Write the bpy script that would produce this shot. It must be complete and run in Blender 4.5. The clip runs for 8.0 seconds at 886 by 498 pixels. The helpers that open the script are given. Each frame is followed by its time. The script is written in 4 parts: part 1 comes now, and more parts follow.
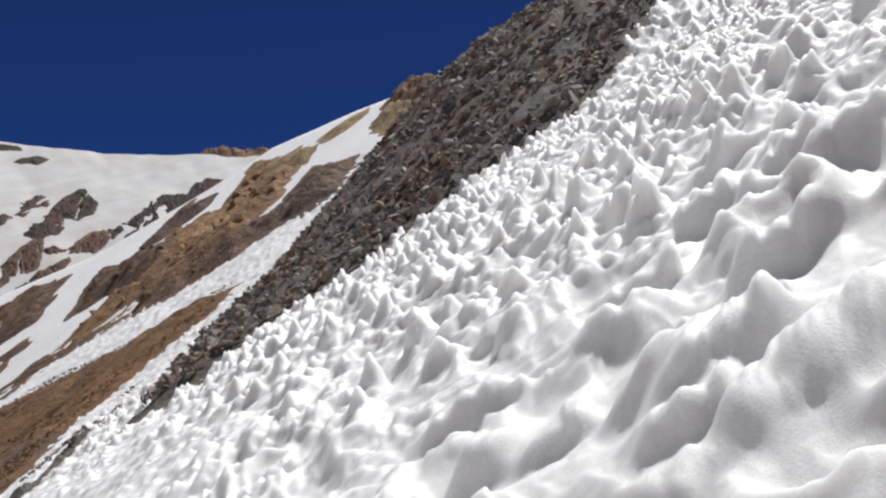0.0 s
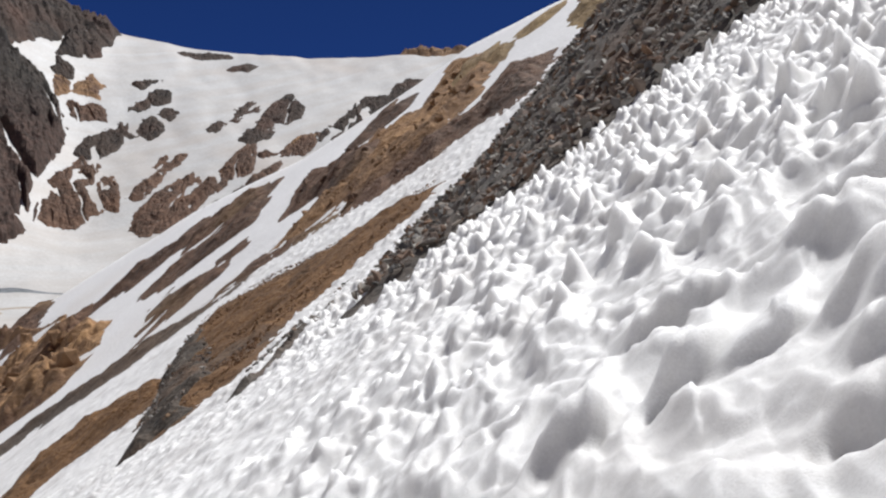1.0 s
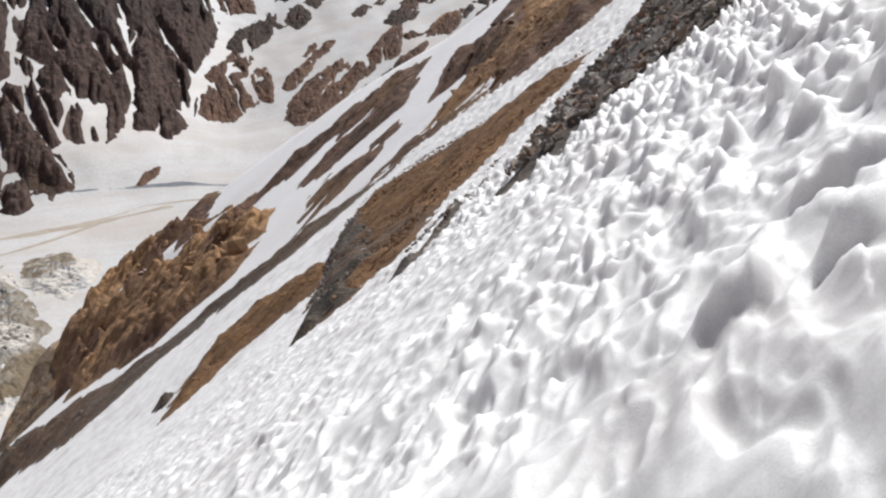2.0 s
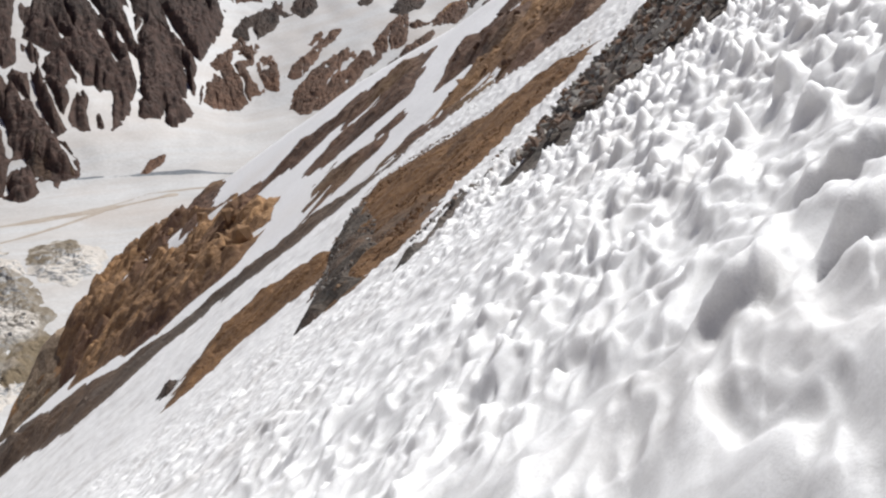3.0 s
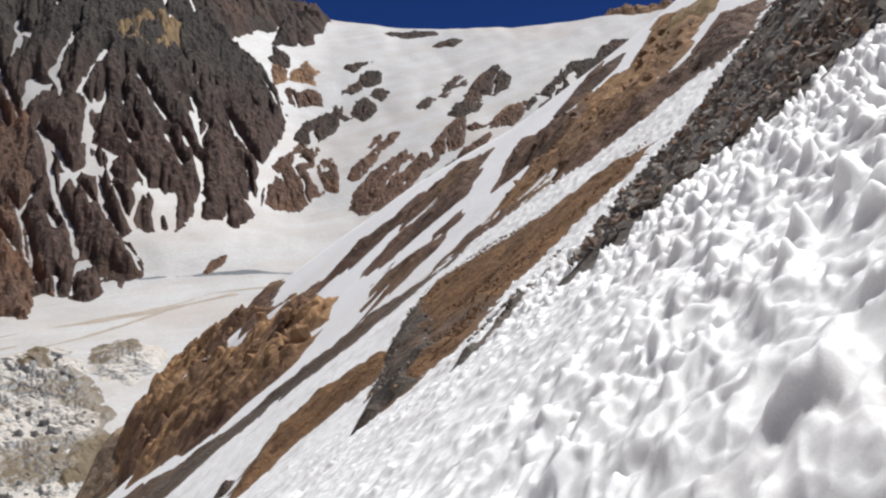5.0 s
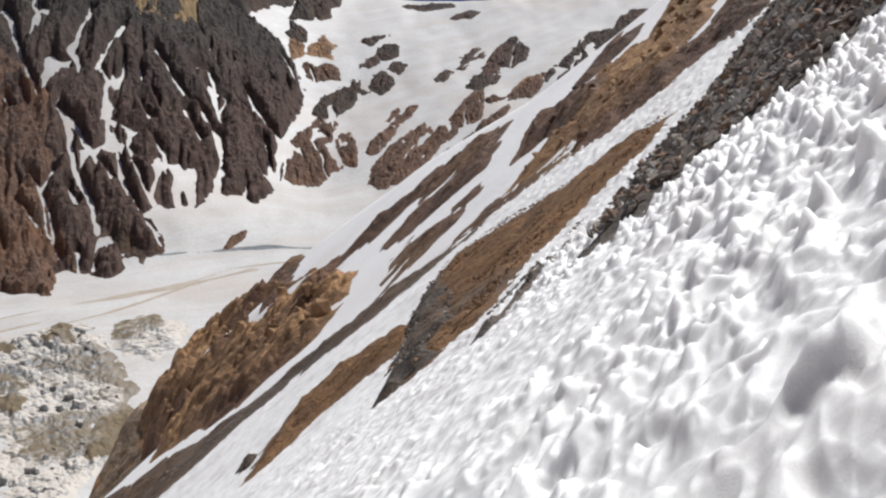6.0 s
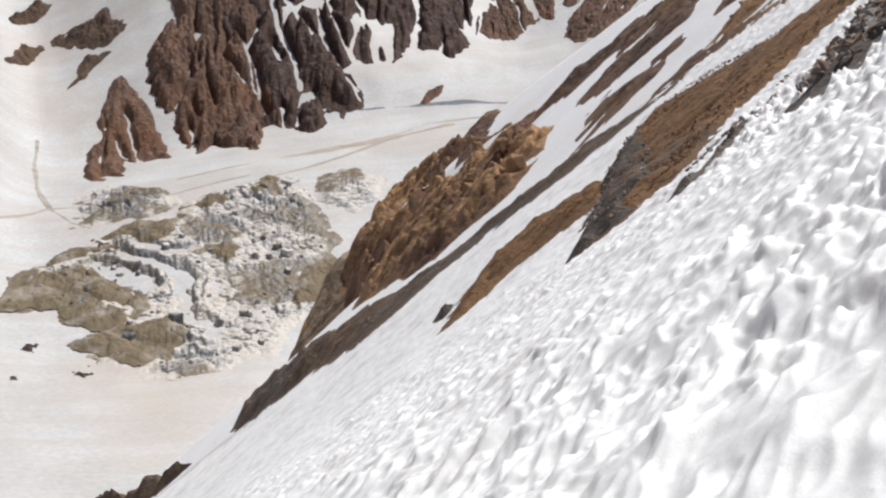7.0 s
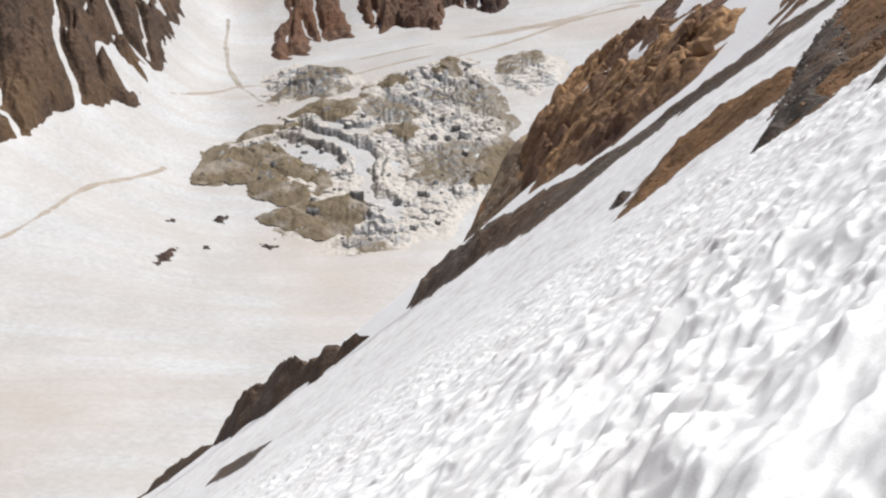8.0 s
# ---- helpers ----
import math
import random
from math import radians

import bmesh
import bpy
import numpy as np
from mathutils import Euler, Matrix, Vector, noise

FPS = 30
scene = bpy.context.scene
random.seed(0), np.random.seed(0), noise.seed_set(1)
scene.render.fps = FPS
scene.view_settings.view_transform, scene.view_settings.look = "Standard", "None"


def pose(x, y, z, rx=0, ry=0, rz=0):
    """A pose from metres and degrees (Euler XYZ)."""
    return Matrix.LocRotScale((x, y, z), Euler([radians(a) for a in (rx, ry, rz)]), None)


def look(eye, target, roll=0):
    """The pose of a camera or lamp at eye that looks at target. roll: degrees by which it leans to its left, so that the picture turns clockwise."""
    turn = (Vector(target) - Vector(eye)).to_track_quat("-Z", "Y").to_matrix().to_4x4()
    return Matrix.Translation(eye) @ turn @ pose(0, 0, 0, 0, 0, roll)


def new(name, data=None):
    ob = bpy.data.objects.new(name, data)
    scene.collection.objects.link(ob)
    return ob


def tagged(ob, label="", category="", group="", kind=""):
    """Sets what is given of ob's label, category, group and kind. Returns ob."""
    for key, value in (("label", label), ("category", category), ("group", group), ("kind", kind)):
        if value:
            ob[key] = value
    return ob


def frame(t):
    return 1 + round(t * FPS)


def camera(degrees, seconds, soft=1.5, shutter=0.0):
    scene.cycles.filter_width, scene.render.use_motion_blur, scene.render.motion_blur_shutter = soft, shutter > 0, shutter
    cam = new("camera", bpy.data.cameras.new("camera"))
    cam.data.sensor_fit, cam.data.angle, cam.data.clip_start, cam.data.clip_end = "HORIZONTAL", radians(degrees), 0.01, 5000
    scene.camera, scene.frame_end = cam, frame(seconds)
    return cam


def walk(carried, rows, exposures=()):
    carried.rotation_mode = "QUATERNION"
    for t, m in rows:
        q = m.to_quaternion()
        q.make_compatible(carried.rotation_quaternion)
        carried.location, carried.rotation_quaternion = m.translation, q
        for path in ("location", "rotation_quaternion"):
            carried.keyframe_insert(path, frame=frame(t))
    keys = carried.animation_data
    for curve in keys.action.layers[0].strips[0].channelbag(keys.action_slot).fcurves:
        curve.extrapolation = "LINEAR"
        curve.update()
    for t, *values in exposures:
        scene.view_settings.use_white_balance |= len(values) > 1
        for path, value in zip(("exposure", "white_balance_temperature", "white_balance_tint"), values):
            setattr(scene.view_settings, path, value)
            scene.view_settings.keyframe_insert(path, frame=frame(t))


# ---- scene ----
cam = camera(44.6, 8.0, soft=2.3)
PATH = [
    (0.0, 0.12, 12.12, 0.62),
    (0.5, 6.27, 9.79, 0.42),
    (1.0, 10.79, 6.45, 1.20),
    (1.5, 15.59, 5.15, 1.35),
    (2.0, 18.94, -0.12, -1.22),
    (2.2, 18.25, -1.98, -1.42),
    (3.3, 19.36, 0.12, -0.60),
    (3.5, 17.78, 0.44, -0.05),
    (4.0, 19.31, 1.29, -1.60),
    (4.5, 21.24, 3.30, -0.22),
    (4.7, 22.23, 4.37, -0.75),
    (5.8, 21.87, 4.86, -0.60),
    (6.0, 23.21, 3.28, -1.12),
    (6.5, 27.43, -0.83, -0.78),
    (7.0, 33.61, -4.22, -0.62),
    (7.5, 38.89, -6.89, -0.75),
    (8.0, 43.03, -10.33, 0.08),
]
walk(cam, [(t, pose(0, 0, 0, 0, 0, yaw) @ pose(0, 0, 0, 90 + pitch) @ pose(0, 0, 0, 0, 0, lean)) for t, yaw, pitch, lean in PATH], exposures=((0.0, 0.06), (1.0, 0.08), (5.0, 0.08), (8.0, 0.10)))

# ---- light ----
SUN_ELEVATION, SUN_AZIMUTH = 66.0, -33.0   # azimuth: degrees to the left of straight ahead
world = bpy.data.worlds.new("sky")
scene.world = world
world.use_nodes = True
sky = world.node_tree.nodes.new("ShaderNodeTexSky")
sky.sky_type, sky.sun_disc = "NISHITA", False
sky.sun_elevation, sky.sun_rotation = radians(SUN_ELEVATION), radians(-SUN_AZIMUTH)
sky.altitude, sky.air_density, sky.dust_density, sky.ozone_density = 10000, 1.0, 0.0, 9.0
deep = world.node_tree.nodes.new("ShaderNodeMix")   # thin air: a deeper blue
deep.data_type, deep.blend_type = "RGBA", "MULTIPLY"
deep.inputs["Factor"].default_value, deep.inputs["B"].default_value = 1.0, (0.50, 0.72, 1.15, 1)
world.node_tree.links.new(sky.outputs[0], deep.inputs["A"])
world.node_tree.links.new(deep.outputs["Result"], world.node_tree.nodes["Background"].inputs[0])
world.node_tree.nodes["Background"].inputs[1].default_value = 0.054
lamp = bpy.data.lights.new("sun", "SUN")
lamp.energy, lamp.angle, lamp.color = 5.0, radians(0.53), (1.0, 0.995, 0.985)
a, e = radians(SUN_AZIMUTH), radians(SUN_ELEVATION)
new("sun", lamp).matrix_world = look((-300 * math.sin(a) * math.cos(e), 300 * math.cos(a) * math.cos(e), 300 * math.sin(e)), (0, 0, 0))

# ---- landform: heights in metres, eye at the origin ----
def grid_noise(x, y, seed):
    """Smooth random values in 0..1 on a unit grid."""
    ix, iy = np.floor(x).astype(np.int64), np.floor(y).astype(np.int64)
    fx, fy = x - ix, y - iy
    fx, fy = fx * fx * (3 - 2 * fx), fy * fy * (3 - 2 * fy)

    def h(i, j):
        n = (i * 374761393 + j * 668265263 + seed * 974711) & 0x7FFFFFFF
        n = ((n ^ (n >> 13)) * 1274126177) & 0x7FFFFFFF
        return ((n ^ (n >> 16)) & 0xFFFF) / 65535.0
    a = h(ix, iy) * (1 - fx) + h(ix + 1, iy) * fx
    b = h(ix, iy + 1) * (1 - fx) + h(ix + 1, iy + 1) * fx
    return a * (1 - fy) + b * fy


def fbm(x, y, size, seed=0, octaves=5, ridged=False):
    """Fractal noise in about -1..1 whose largest forms are size metres wide."""
    total, amp, s = 0.0, 0.5, 1.0 / size
    for k in range(octaves):
        v = grid_noise(x * s + 17.3 * k, y * s - 9.1 * k, seed + k) * 2 - 1
        total = total + amp * (1 - 2 * np.abs(v) if ridged else v)
        amp, s = amp * 0.5, s * 2.03
    return total


def ease(v, a, b):
    t = np.clip((v - a) / (b - a), 0, 1)
    return t * t * (3 - 2 * t)


PROFILE_Y = (-400, 0, 42, 70, 100, 115, 200, 400)
PROFILE_Z = (-121.9, -1.9, 10.7, 20.3, 34.5, 41.0, 100.0, 240.0)
CREST_X = (-400, -150, -138, -128, -110, -75, -50, -25, -12, 0, 15, 60, 200)
CREST_Y = (125, 122, 148, 180, 182, 170, 152, 150, 140, 130, 123, 110, 110)


def side(x, y):
    """The mountainside: it falls to the left at 35 degrees and swings round to face the valley further on."""
    crest = np.interp(x, CREST_X, CREST_Y)
    over = 0.5 * (y - crest + np.sqrt((y - crest) ** 2 + 0.8))
    z = 0.70 * x + np.interp(y - over, PROFILE_Y, PROFILE_Z) - 0.9 * over
    rib = ease(x, -14, 3) * ease(y, 44, 64) * (1 - ease(y, 66, 95))
    z = z + 7.0 * rib
    gully = ease(-x, 92, 125) * np.clip(1 - np.abs(y - np.interp(x, (-160, -100), (140, 150))) / 17, 0, 1)
    z = z - 13.0 * gully
    far = ease(y, 30, 110)
    return z + far * 0.8 * fbm(x, y, 30, 5, 4)


RADII = (0, 250, 400, 520, 600, 700, 850, 1000, 1200, 1400, 1700, 2600, 4500)
RIMS = {
    -180: (-118, -118, -118, -115, -110, -100, -60, 0, 110, 230, 200, -50, -100),
    -90: (-118, -118, -118, -115, -110, -100, -60, 0, 110, 230, 200, -50, -100),
    0: (-118, -115, -105, -92, -60, -10, 60, 140, 290, 445, 300, -100, -100),
    15: (-118, -115, -105, -92, -60, -8, 58, 140, 275, 420, 300, -100, -100),
    22: (-118, -115, -105, -92, -62, -6, 54, 135, 270, 403, 300, -100, -100),
    30: (-118, -115, -105, -92, -62, -4, 50, 105, 250, 430, 320, -100, -100),
    35: (-118, -115, -105, -92, -62, -6, 45, 150, 330, 520, 350, -100, -100),
    40: (-118, -115, -105, -92, -62, -4, 35, 190, 400, 560, 350, -100, -100),
    46: (-118, -115, -105, -92, -62, -10, 25, 170, 380, 540, 350, -100, -100),
    52: (-118, -115, -105, -92, -65, -25, 5, 110, 300, 450, 350, -100, -100),
    56: (-118, -115, -103, -93, -75, -40, -5, 60, 150, 260, 300, -100, -100),
    61: (-118, -113, -100, -75, -50, 40, 180, 320, 450, 560, 350, -100, -100),
    70: (-118, -112, -100, -65, 20, 120, 260, 380, 480, 560, 350, -100, -100),
    100: (-118, -112, -100, -70, 0, 90, 220, 330, 430, 480, 350, -100, -100),
    140: (-118, -118, -115, -110, -100, -80, -20, 60, 180, 300, 250, -50, -100),
    180: (-118, -118, -118, -115, -110, -100, -60, 0, 110, 230, 200, -50, -100),
}


def rim_table():
    """Heights on a grid of half degrees by 10 m, blurred along the azimuth."""
    az, r = np.arange(-180, 180.1, 0.5), np.arange(0, 4501, 10.0)
    keys = list(RIMS)
    rows = np.array([np.interp(r, RADII, RIMS[k]) for k in keys])
    table = np.stack([np.interp(az, keys, rows[:, n]) for n in range(len(r))], 1)
    for _ in range(40):
        table[1:-1] = 0.25 * table[:-2] + 0.5 * table[1:-1] + 0.25 * table[2:]
        table[:, 1:-1] = 0.02 * table[:, :-2] + 0.96 * table[:, 1:-1] + 0.02 * table[:, 2:]
    return table


RIM_TABLE = rim_table()


def basin(x, y):
    """The cirque: a flat glacier, a step of broken ice, an upper basin and the walls round it."""
    az, r = np.degrees(np.arctan2(-x, y)), np.hypot(x, y)
    u, v = (az + 180) * 2, np.clip(r, 0, 4490) / 10
    i, j = np.clip(u.astype(int), 0, 719), v.astype(int)
    u, v = u - i, v - j
    z = (RIM_TABLE[i, j] * (1 - u) + RIM_TABLE[i + 1, j] * u) * (1 - v) + (RIM_TABLE[i, j + 1] * (1 - u) + RIM_TABLE[i + 1, j + 1] * u) * v
    wall = ease(r, 700, 1100)
    runnel = fbm(az * 12, r * 0.12, 30, 17, 4) * (0.6 + 2.2 * wall)
    return z + (fbm(x, y, 160, 11, 5) * (4 + 5 * wall) + runnel) * ease(r, 280, 600) + fbm(x, y, 60, 13, 4) * 0.9


def land(x, y):
    return np.maximum(side(x, y), basin(x, y))

# ---- materials ----


def material(name, low, high, scale, rough=0.9, bump=0.3, fine=8.0, detail=6.0, third=None):
    """A natural surface: two colours mixed by coarse and fine noise, with relief. third: (colour, scale, amount) of stains."""
    m = bpy.data.materials.new(name)
    m.use_nodes = True
    n, l = m.node_tree.nodes, m.node_tree.links
    b = n["Principled BSDF"]
    co = n.new("ShaderNodeTexCoord")
    big, small = n.new("ShaderNodeTexNoise"), n.new("ShaderNodeTexNoise")
    for node, s in ((big, scale), (small, scale * fine)):
        node.inputs["Scale"].default_value, node.inputs["Detail"].default_value = s, detail
        node.inputs["Roughness"].default_value = 0.65
        l.new(co.outputs["Object"], node.inputs["Vector"])
    add = n.new("ShaderNodeMath")
    add.operation = "ADD"
    l.new(big.outputs["Fac"], add.inputs[0])
    l.new(small.outputs["Fac"], add.inputs[1])
    ramp = n.new("ShaderNodeMapRange")
    ramp.inputs["From Min"].default_value, ramp.inputs["From Max"].default_value = 0.72, 1.28
    l.new(add.outputs[0], ramp.inputs["Value"])
    mix = n.new("ShaderNodeMix")
    mix.data_type = "RGBA"
    mix.inputs["A"].default_value, mix.inputs["B"].default_value = (*low, 1), (*high, 1)
    l.new(ramp.outputs[0], mix.inputs["Factor"])
    out = mix.outputs["Result"]
    if third:
        colour, s, amount = third
        spot, lim, mix2 = n.new("ShaderNodeTexNoise"), n.new("ShaderNodeMapRange"), n.new("ShaderNodeMix")
        spot.inputs["Scale"].default_value, spot.inputs["Detail"].default_value = s, 5
        l.new(co.outputs["Object"], spot.inputs["Vector"])
        lim.inputs["From Min"].default_value, lim.inputs["From Max"].default_value = 0.5, 0.72
        lim.inputs["To Max"].default_value = amount
        l.new(spot.outputs["Fac"], lim.inputs["Value"])
        mix2.data_type = "RGBA"
        mix2.inputs["B"].default_value = (*colour, 1)
        l.new(lim.outputs[0], mix2.inputs["Factor"])
        l.new(out, mix2.inputs["A"])
        out = mix2.outputs["Result"]
    l.new(out, b.inputs["Base Color"])
    b.inputs["Roughness"].default_value = rough
    if bump:
        bp = n.new("ShaderNodeBump")
        bp.inputs["Strength"].default_value, bp.inputs["Distance"].default_value = bump, 0.5 / (scale * fine)
        l.new(small.outputs["Fac"], bp.inputs["Height"])
        l.new(bp.outputs[0], b.inputs["Normal"])
    return m


SNOW_NEAR = material("granular_snow", (0.68, 0.670, 0.655), (0.845, 0.838, 0.826), 2.2, 0.6, 0.9, 24.0, third=((0.57, 0.548, 0.528), 0.3, 0.9))
skin = SNOW_NEAR.node_tree.nodes["Principled BSDF"]
skin.inputs["Subsurface Weight"].default_value, skin.inputs["Subsurface Scale"].default_value = 1.0, 0.24
skin.inputs["Subsurface Radius"].default_value = (1.0, 1.0, 1.0)
SNOW_MID = material("streaked_snow", (0.80, 0.79, 0.78), (0.93, 0.926, 0.92), 0.1, 0.6, 0.4, 20.0, third=((0.66, 0.60, 0.54), 0.05, 0.4))
SNOW_FAR = material("dusty_snow", (0.395, 0.386, 0.374), (0.555, 0.551, 0.542), 0.02, 0.6, 0.12, 20.0, third=((0.44, 0.345, 0.275), 0.008, 0.6))
ROCK_DARK = material("dark_rock", (0.009, 0.006, 0.005), (0.092, 0.060, 0.042), 0.03, 0.9, 1.0, 9.0, third=((0.110, 0.058, 0.038), 0.016, 1.0))
ROCK_FACE = material("layered_dark_rock", (0.005, 0.0042, 0.0036), (0.080, 0.061, 0.045), 0.03, 0.9, 1.0, 9.0, third=((0.030, 0.020, 0.016), 0.025, 1.0))
ROCK_OCHRE = material("ochre_rock", (0.095, 0.048, 0.024), (0.41, 0.235, 0.108), 0.06, 0.9, 0.9, 12.0, third=((0.075, 0.032, 0.021), 0.055, 1.0))
RUBBLE = material("pale_ochre_rubble", (0.10, 0.066, 0.038), (0.36, 0.27, 0.185), 0.12, 0.95, 0.9, 10.0, third=((0.085, 0.05, 0.03), 0.07, 1.0))
SCREE_ORANGE = material("rusty_scree", (0.08, 0.040, 0.017), (0.25, 0.128, 0.05), 0.15, 0.95, 0.9, 14.0, third=((0.09, 0.08, 0.07), 0.06, 0.8))
SCREE_GREY = material("grey_scree", (0.038, 0.034, 0.03), (0.15, 0.125, 0.105), 0.4, 0.9, 0.6, 8.0, third=((0.12, 0.06, 0.03), 0.15, 0.7))
SCREE_DARK = material("dark_mixed_scree", (0.026, 0.022, 0.019), (0.115, 0.088, 0.066), 0.5, 0.9, 0.9, 8.0, third=((0.12, 0.062, 0.03), 0.2, 0.9))
SCREE_BROWN = material("brown_scree", (0.05, 0.032, 0.022), (0.15, 0.095, 0.06), 0.12, 0.95, 0.9, 14.0, third=((0.09, 0.085, 0.08), 0.06, 0.7))
ROCK_BROWN = material("brown_rock", (0.040, 0.023, 0.016), (0.195, 0.106, 0.064), 0.06, 0.9, 0.8, 12.0, third=((0.24, 0.15, 0.07), 0.05, 0.7))
ROCK_RED = material("reddish_rock", (0.032, 0.017, 0.011), (0.205, 0.112, 0.068), 0.03, 0.9, 0.9, 9.0, third=((0.16, 0.07, 0.03), 0.014, 0.7))
ROCK_RUST = material("rusty_rock", (0.016, 0.009, 0.006), (0.135, 0.078, 0.044), 0.045, 0.9, 1.0, 9.0, third=((0.15, 0.088, 0.04), 0.02, 0.8))
ROCK_YELLOW = material("yellow_ochre_rock", (0.13, 0.085, 0.04), (0.38, 0.26, 0.12), 0.08, 0.9, 0.7, 10.0, third=((0.16, 0.09, 0.05), 0.12, 0.6))
ICE = material("dirty_ice", (0.10, 0.098, 0.095), (0.40, 0.40, 0.40), 0.12, 0.5, 0.6, 6.0, third=((0.15, 0.118, 0.075), 0.016, 0.95))

# ice darkened in its colour to stand for the shade inside a crevasse
CREVASSE_SHADE = material("blue_ice_painted_shade", (0.07, 0.08, 0.09), (0.22, 0.235, 0.25), 0.1, 0.5, 0.4, 8.0)
GRIT = material("glacier_grit", (0.20, 0.17, 0.135), (0.47, 0.43, 0.38), 0.08, 0.9, 0.4, 10.0)
DUST = material("glacier_dust", (0.28, 0.225, 0.175), (0.42, 0.37, 0.315), 0.05, 0.9, 0.3, 10.0)


def stone_material(name, colours):
    """Stone whose colour differs from piece to piece."""
    m = material(name, colours[0], colours[1], 3.0, 0.85, 0.5, 6.0)
    n, l = m.node_tree.nodes, m.node_tree.links
    b = n["Principled BSDF"]
    info, geo, add, frac = n.new("ShaderNodeObjectInfo"), n.new("ShaderNodeNewGeometry"), n.new("ShaderNodeMath"), n.new("ShaderNodeMath")
    add.operation, frac.operation = "ADD", "FRACT"
    l.new(info.outputs["Random"], add.inputs[0])
    l.new(geo.outputs["Random Per Island"], add.inputs[1])
    l.new(add.outputs[0], frac.inputs[0])
    ramp, mix = n.new("ShaderNodeValToRGB"), n.new("ShaderNodeMix")
    ramp.color_ramp.elements[0].color, ramp.color_ramp.elements[1].color = (*colours[2], 1), (*colours[-1], 1)
    for k, c in enumerate(colours[3:-1]):
        ramp.color_ramp.elements.new((k + 1) / (len(colours) - 3)).color = (*c, 1)
    l.new(frac.outputs[0], ramp.inputs["Fac"])
    mix.data_type, mix.inputs["Factor"].default_value = "RGBA", 0.75
    l.new(b.inputs["Base Color"].links[0].from_socket, mix.inputs["A"])
    l.new(ramp.outputs[0], mix.inputs["B"])
    l.new(mix.outputs["Result"], b.inputs["Base Color"])
    return m


STONE = stone_material("scree_stone", [(0.085, 0.078, 0.07), (0.30, 0.265, 0.225), (0.045, 0.046, 0.048), (0.17, 0.155, 0.14), (0.14, 0.066, 0.030), (0.34, 0.315, 0.275), (0.075, 0.075, 0.078), (0.23, 0.11, 0.048), (0.11, 0.105, 0.10), (0.45, 0.425, 0.38)])
STONE_RUST = stone_material("rusty_stone", [(0.07, 0.035, 0.016), (0.21, 0.108, 0.042), (0.075, 0.037, 0.018), (0.22, 0.105, 0.040), (0.13, 0.058, 0.022), (0.15, 0.098, 0.058), (0.26, 0.13, 0.05)])


def lower_beds(m, low, high, bottom, top):
    """Beds of another colour below a height that wavers between bottom and top."""
    n, l = m.node_tree.nodes, m.node_tree.links
    b = n["Principled BSDF"]
    geo, sep, wave, grain, add, lim, bed, mix = (n.new("ShaderNode" + k) for k in ("NewGeometry", "SeparateXYZ", "TexNoise", "TexNoise", "Math", "MapRange", "Mix", "Mix"))
    for node, scale in ((wave, 0.011), (grain, 0.15)):
        node.inputs["Scale"].default_value, node.inputs["Detail"].default_value = scale, 8
        l.new(geo.outputs["Position"], node.inputs["Vector"])
    l.new(geo.outputs["Position"], sep.inputs[0])
    add.operation = "MULTIPLY_ADD"
    l.new(wave.outputs["Fac"], add.inputs[0])
    add.inputs[1].default_value = 220.0
    l.new(sep.outputs["Z"], add.inputs[2])
    lim.inputs["From Min"].default_value, lim.inputs["From Max"].default_value = top + 110, bottom + 110
    lim.inputs["To Max"].default_value = 0.92
    l.new(add.outputs[0], lim.inputs["Value"])
    bed.data_type = mix.data_type = "RGBA"
    bed.inputs["A"].default_value, bed.inputs["B"].default_value = (*low, 1), (*high, 1)
    sharp = n.new("ShaderNodeMapRange")
    sharp.inputs["From Min"].default_value, sharp.inputs["From Max"].default_value = 0.22, 0.78
    l.new(grain.outputs["Fac"], sharp.inputs["Value"])
    l.new(sharp.outputs[0], bed.inputs["Factor"])
    l.new(lim.outputs[0], mix.inputs["Factor"])
    l.new(b.inputs["Base Color"].links[0].from_socket, mix.inputs["A"])
    l.new(bed.outputs["Result"], mix.inputs["B"])
    l.new(mix.outputs["Result"], b.inputs["Base Color"])


lower_beds(ROCK_FACE, (0.018, 0.010, 0.007), (0.135, 0.076, 0.055), 195, 310)


def flow_lines(m, colour, turn, amount):
    """Faint long streaks of dust along the flow of the ice."""
    n, l = m.node_tree.nodes, m.node_tree.links
    b = n["Principled BSDF"]
    geo, turned, spot, lim, mix = (n.new("ShaderNode" + k) for k in ("NewGeometry", "Mapping", "TexNoise", "MapRange", "Mix"))
    turned.vector_type = "TEXTURE"
    turned.inputs["Rotation"].default_value = (0, 0, radians(turn))
    turned.inputs["Scale"].default_value = (170, 15, 170)
    spot.inputs["Scale"].default_value, spot.inputs["Detail"].default_value, spot.inputs["Roughness"].default_value = 1.0, 7, 0.62
    spot.inputs["Distortion"].default_value = 0.6
    l.new(geo.outputs["Position"], turned.inputs["Vector"])
    l.new(turned.outputs[0], spot.inputs["Vector"])
    l.new(spot.outputs["Fac"], lim.inputs["Value"])
    lim.inputs["From Min"].default_value, lim.inputs["From Max"].default_value, lim.inputs["To Max"].default_value = 0.42, 0.72, amount
    mix.data_type, mix.inputs["B"].default_value = "RGBA", (*colour, 1)
    l.new(lim.outputs[0], mix.inputs["Factor"])
    l.new(b.inputs["Base Color"].links[0].from_socket, mix.inputs["A"])
    l.new(mix.outputs["Result"], b.inputs["Base Color"])


flow_lines(SNOW_FAR, (0.42, 0.37, 0.325), 49, 0.6)


